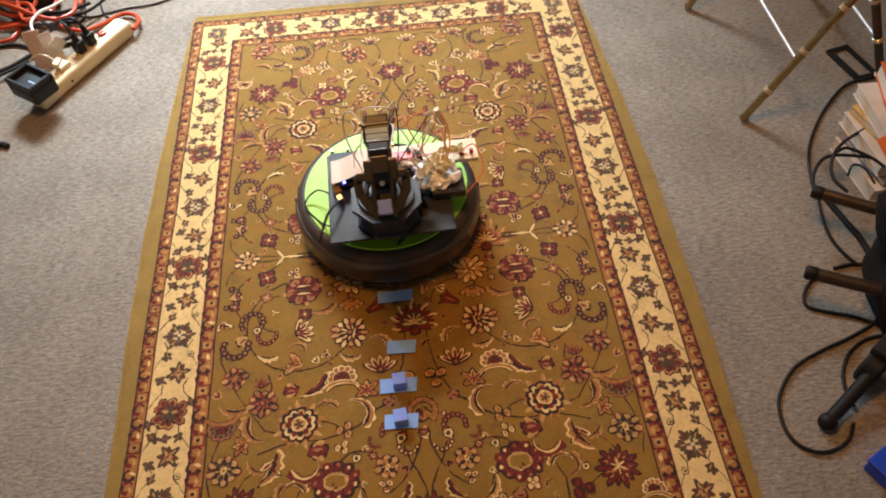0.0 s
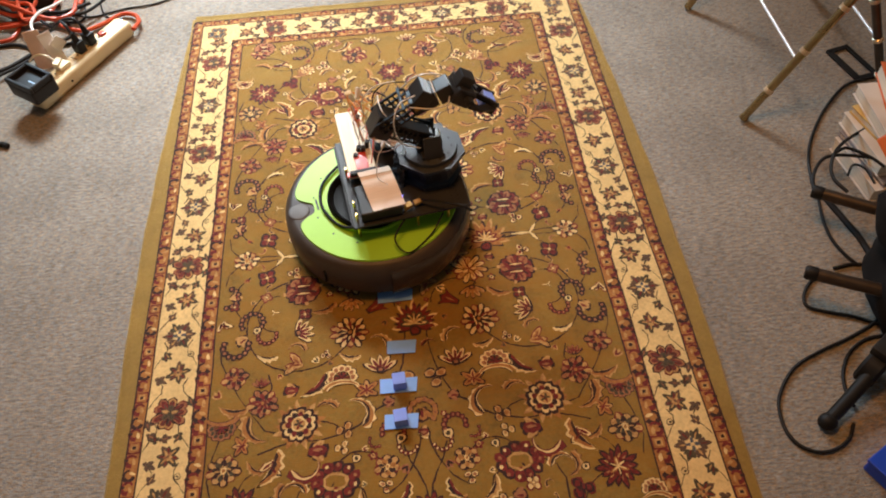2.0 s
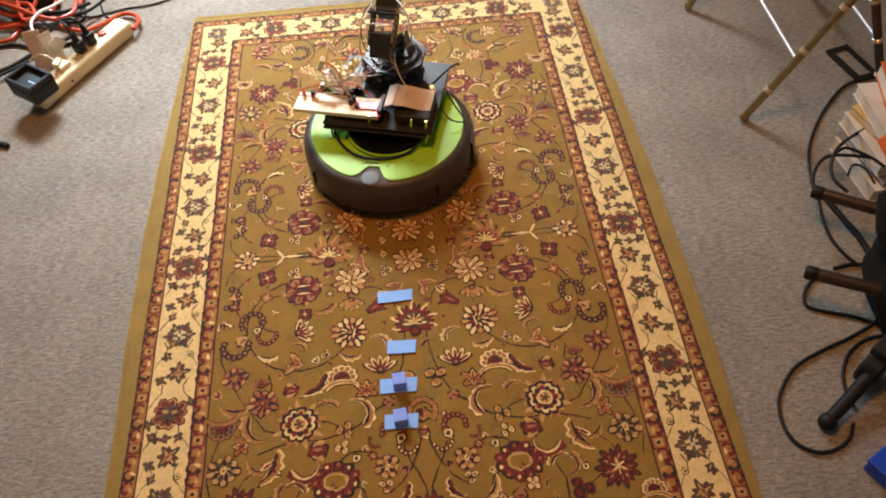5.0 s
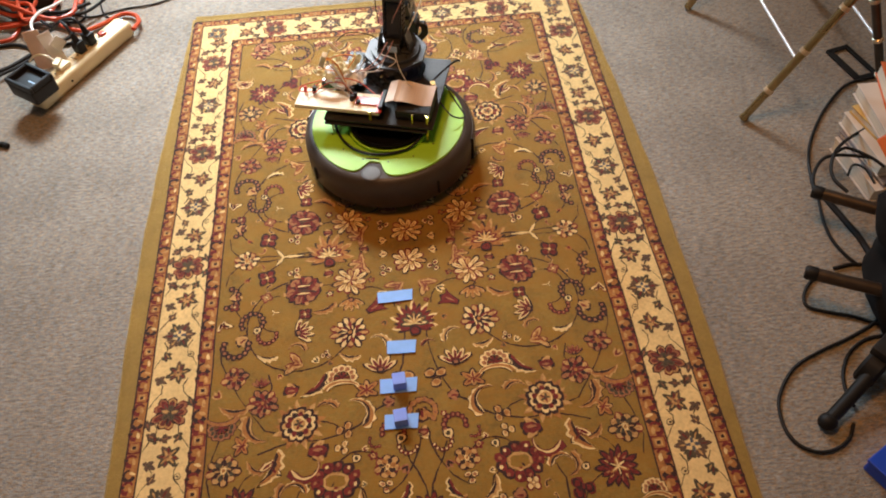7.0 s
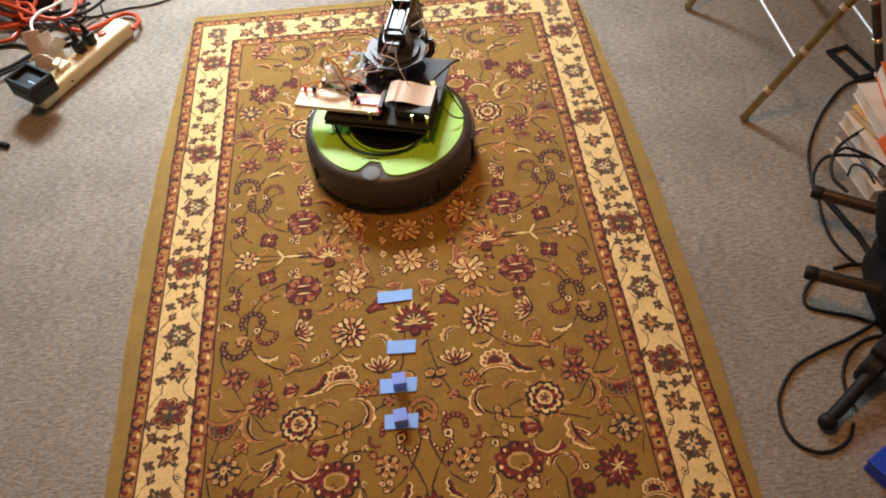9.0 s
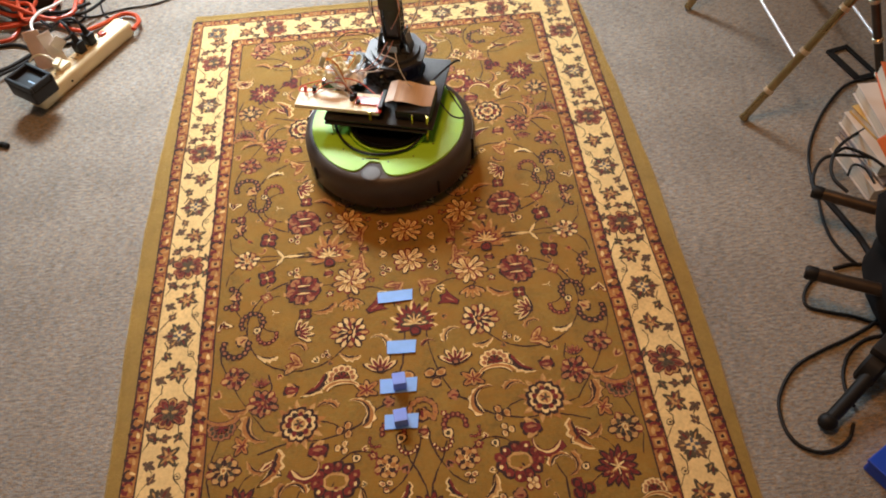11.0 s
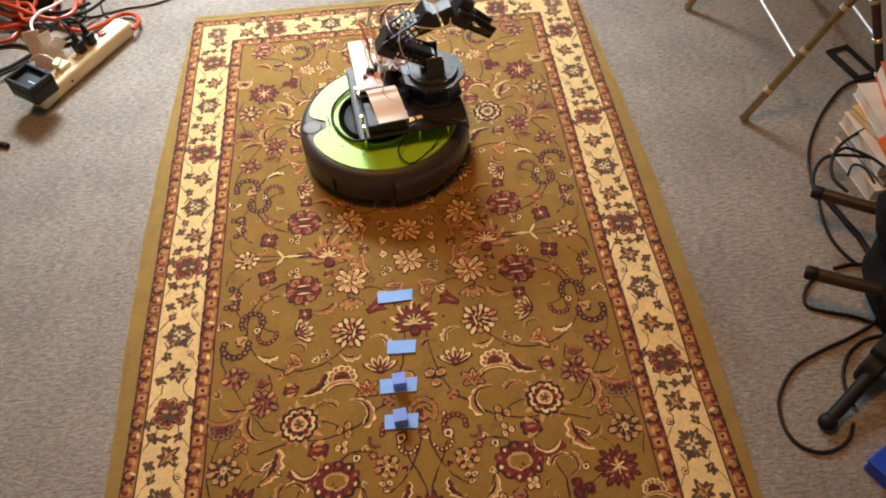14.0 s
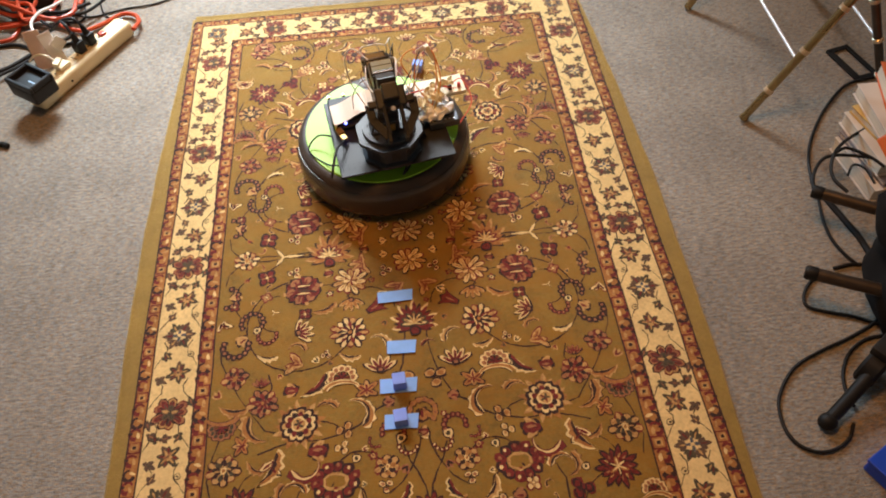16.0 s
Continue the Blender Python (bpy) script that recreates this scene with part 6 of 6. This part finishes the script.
cable("floor_cable", ((0.803, 0.661, 0.0040), (0.755, 0.630, 0.0040), (0.700, 0.606, 0.0040), (0.645, 0.588, 0.0040), (0.592, 0.563, 0.0040), (0.551, 0.518, 0.0040), (0.539, 0.476, 0.0040), (0.545, 0.442, 0.0040), (0.568, 0.422, 0.0040), (0.598, 0.420, 0.0040), (0.628, 0.434, 0.0040), (0.646, 0.458, 0.0040)), 0.0029, "cable", "black cable looping over the grey carpet", group="black cables by the stand")
cable("floor_cable", ((0.777, 0.605, 0.0040), (0.732, 0.602, 0.0040), (0.695, 0.582, 0.0040), (0.669, 0.550, 0.0040), (0.658, 0.516, 0.0040), (0.659, 0.486, 0.0040)), 0.0030, "cable", "black cable looping over the grey carpet", group="black cables by the stand")
cable("floor_cable", ((0.796, 0.952, 0.0850), (0.821, 0.960, 0.0850), (0.852, 0.932, 0.0850), (0.867, 0.905, 0.0850)), 0.0030, "cable", "black cable looping over the grey carpet", group="black cables by the stand")
cable("floor_cable", ((0.797, 0.898, 0.0800), (0.817, 0.921, 0.0800), (0.834, 0.910, 0.0800), (0.836, 0.872, 0.0800)), 0.0022, "cable", "black cable looping over the grey carpet", group="black cables by the stand")
cable("floor_cable", ((0.736, 0.749, 0.0040), (0.774, 0.753, 0.0040), (0.807, 0.746, 0.0040)), 0.0030, "cable", "black cable looping over the grey carpet", group="black cables by the stand")

strap = new("strap_loop")
tagged(strap, "flat black strap loop lying on the carpet", "strap")
strap.matrix_world = T(1.005, 1.288, 0, 0, 0, -76)
b = B()
for sx, sy, x, y in ((0.105, 0.011, 0, 0.022), (0.105, 0.016, 0, -0.024), (0.012, 0.056, 0.050, 0), (0.012, 0.056, -0.050, 0)):
    box(b, sx, sy, 0.005, T(x, y, 0.0032), 0.0018, 2)
part("webbing", b, "rubber", strap)
blue = new("storage_box")
blue.matrix_world = T(0.704, 0.372, 0, 0, 0, 28)
tagged(blue, "bright blue plastic box on the carpet", "box")
part("box_body", box(B(), 0.115, 0.100, 0.026, T(0, 0, 0.0135), 0.004, 2), "blue", blue)
part("box_lid", box(B(), 0.119, 0.104, 0.006, T(0, 0, 0.029), 0.002, 2), "blue", blue)


def arm_pose(a1, a2, a3):
    """Poses of upper arm, forearm and gripper in the robot's space, for the links' angles above the level."""
    ex, ez = SX + L1 * math.cos(radians(a1)), SZ + L1 * math.sin(radians(a1))
    wx, wz = ex + L2 * math.cos(radians(a2)), ez + L2 * math.sin(radians(a2))
    return T(SX, 0, SZ, 0, -a1, 0), T(ex, 0, ez, 0, -a2, 0), T(wx, 0, wz, 0, -a3, 0)


HOME, RAISED, REACH = (149, 20, -36), (94, 20, -36), (5, -61, -90)


def motions():
    way = [(0.0, -0.046, 0.9689, -88.9), (0.5, -0.0508, 0.9685, -66.7), (1.0, -0.058, 0.9652, -40.5), (1.5, -0.0615, 0.9573, -16.3), (2.0, -0.0667, 0.9473, 8.3),
           (2.5, -0.0672, 0.947, 35.9), (3.0, -0.0677, 0.9508, 64.1), (3.15, -0.0672, 0.953, 70.8), (3.5, -0.0624, 0.9764, 71.4), (4.2, -0.0488, 1.0454, 73.7), (5.0, -0.0350, 1.128, 73.9),
           (5.3, -0.0324, 1.1395, 73.9), (12.3, -0.0324, 1.1395, 73.9), (12.7, -0.0353, 1.1421, 67.7), (13.4, -0.0421, 1.1464, 36.0), (14.0, -0.0428, 1.1586, 6.1),
           (15.0, -0.0402, 1.1708, -47.9), (15.6, -0.045, 1.135, -79.5), (16.0, -0.0459, 1.127, -80.9)]
    walk(robot, [(t, T(x, y, 0.0090, 0, 0, h)) for t, x, y, h in way])
    arm = [(0.0, HOME), (5.2, HOME), (6.2, RAISED), (6.45, (94, 0, -50)), (6.7, (92, -35, -50)), (6.9, (84, -52, -66)), (7.1, (62, -66, -78)), (7.3, (32, -64, -86)), (7.5, REACH),
           (9.2, REACH), (9.8, REACH), (10.5, (60, -40, -60)), (11.1, (94, 20, -36)), (11.5, (96, 20, -36)), (11.7, (104, 20, -36)), (12.0, (116, 20, -36)), (12.2, (128, 20, -36)), (12.4, (140, 20, -36)), (12.6, HOME), (16.0, HOME)]
    for k, ob in enumerate((upper, fore, grip)):
        walk(ob, [(t, arm_pose(*a)[k]) for t, a in arm])
    rows = []
    tip = T(0.074, 0, -0.010)
    for t, x, y, h in [w for w in way if w[0] <= 5.3]:
        rows.append((t, T(x, y, 0.0090, 0, 0, h) @ arm_pose(*HOME)[2] @ tip))
    x, y, h = way[11][1:]
    for t, a in arm[2:8]:
        rows.append((t, T(x, y, 0.0090, 0, 0, h) @ arm_pose(*a)[2] @ tip))
    c = (T(x, y, 0.0090, 0, 0, h) @ arm_pose(*REACH)[2] @ tip).translation
    rest = T(c.x, c.y, 0.0205, 0, 90, h)
    rows += [(7.5, rest), (16.0, rest)]
    walk(held, rows)


motions()
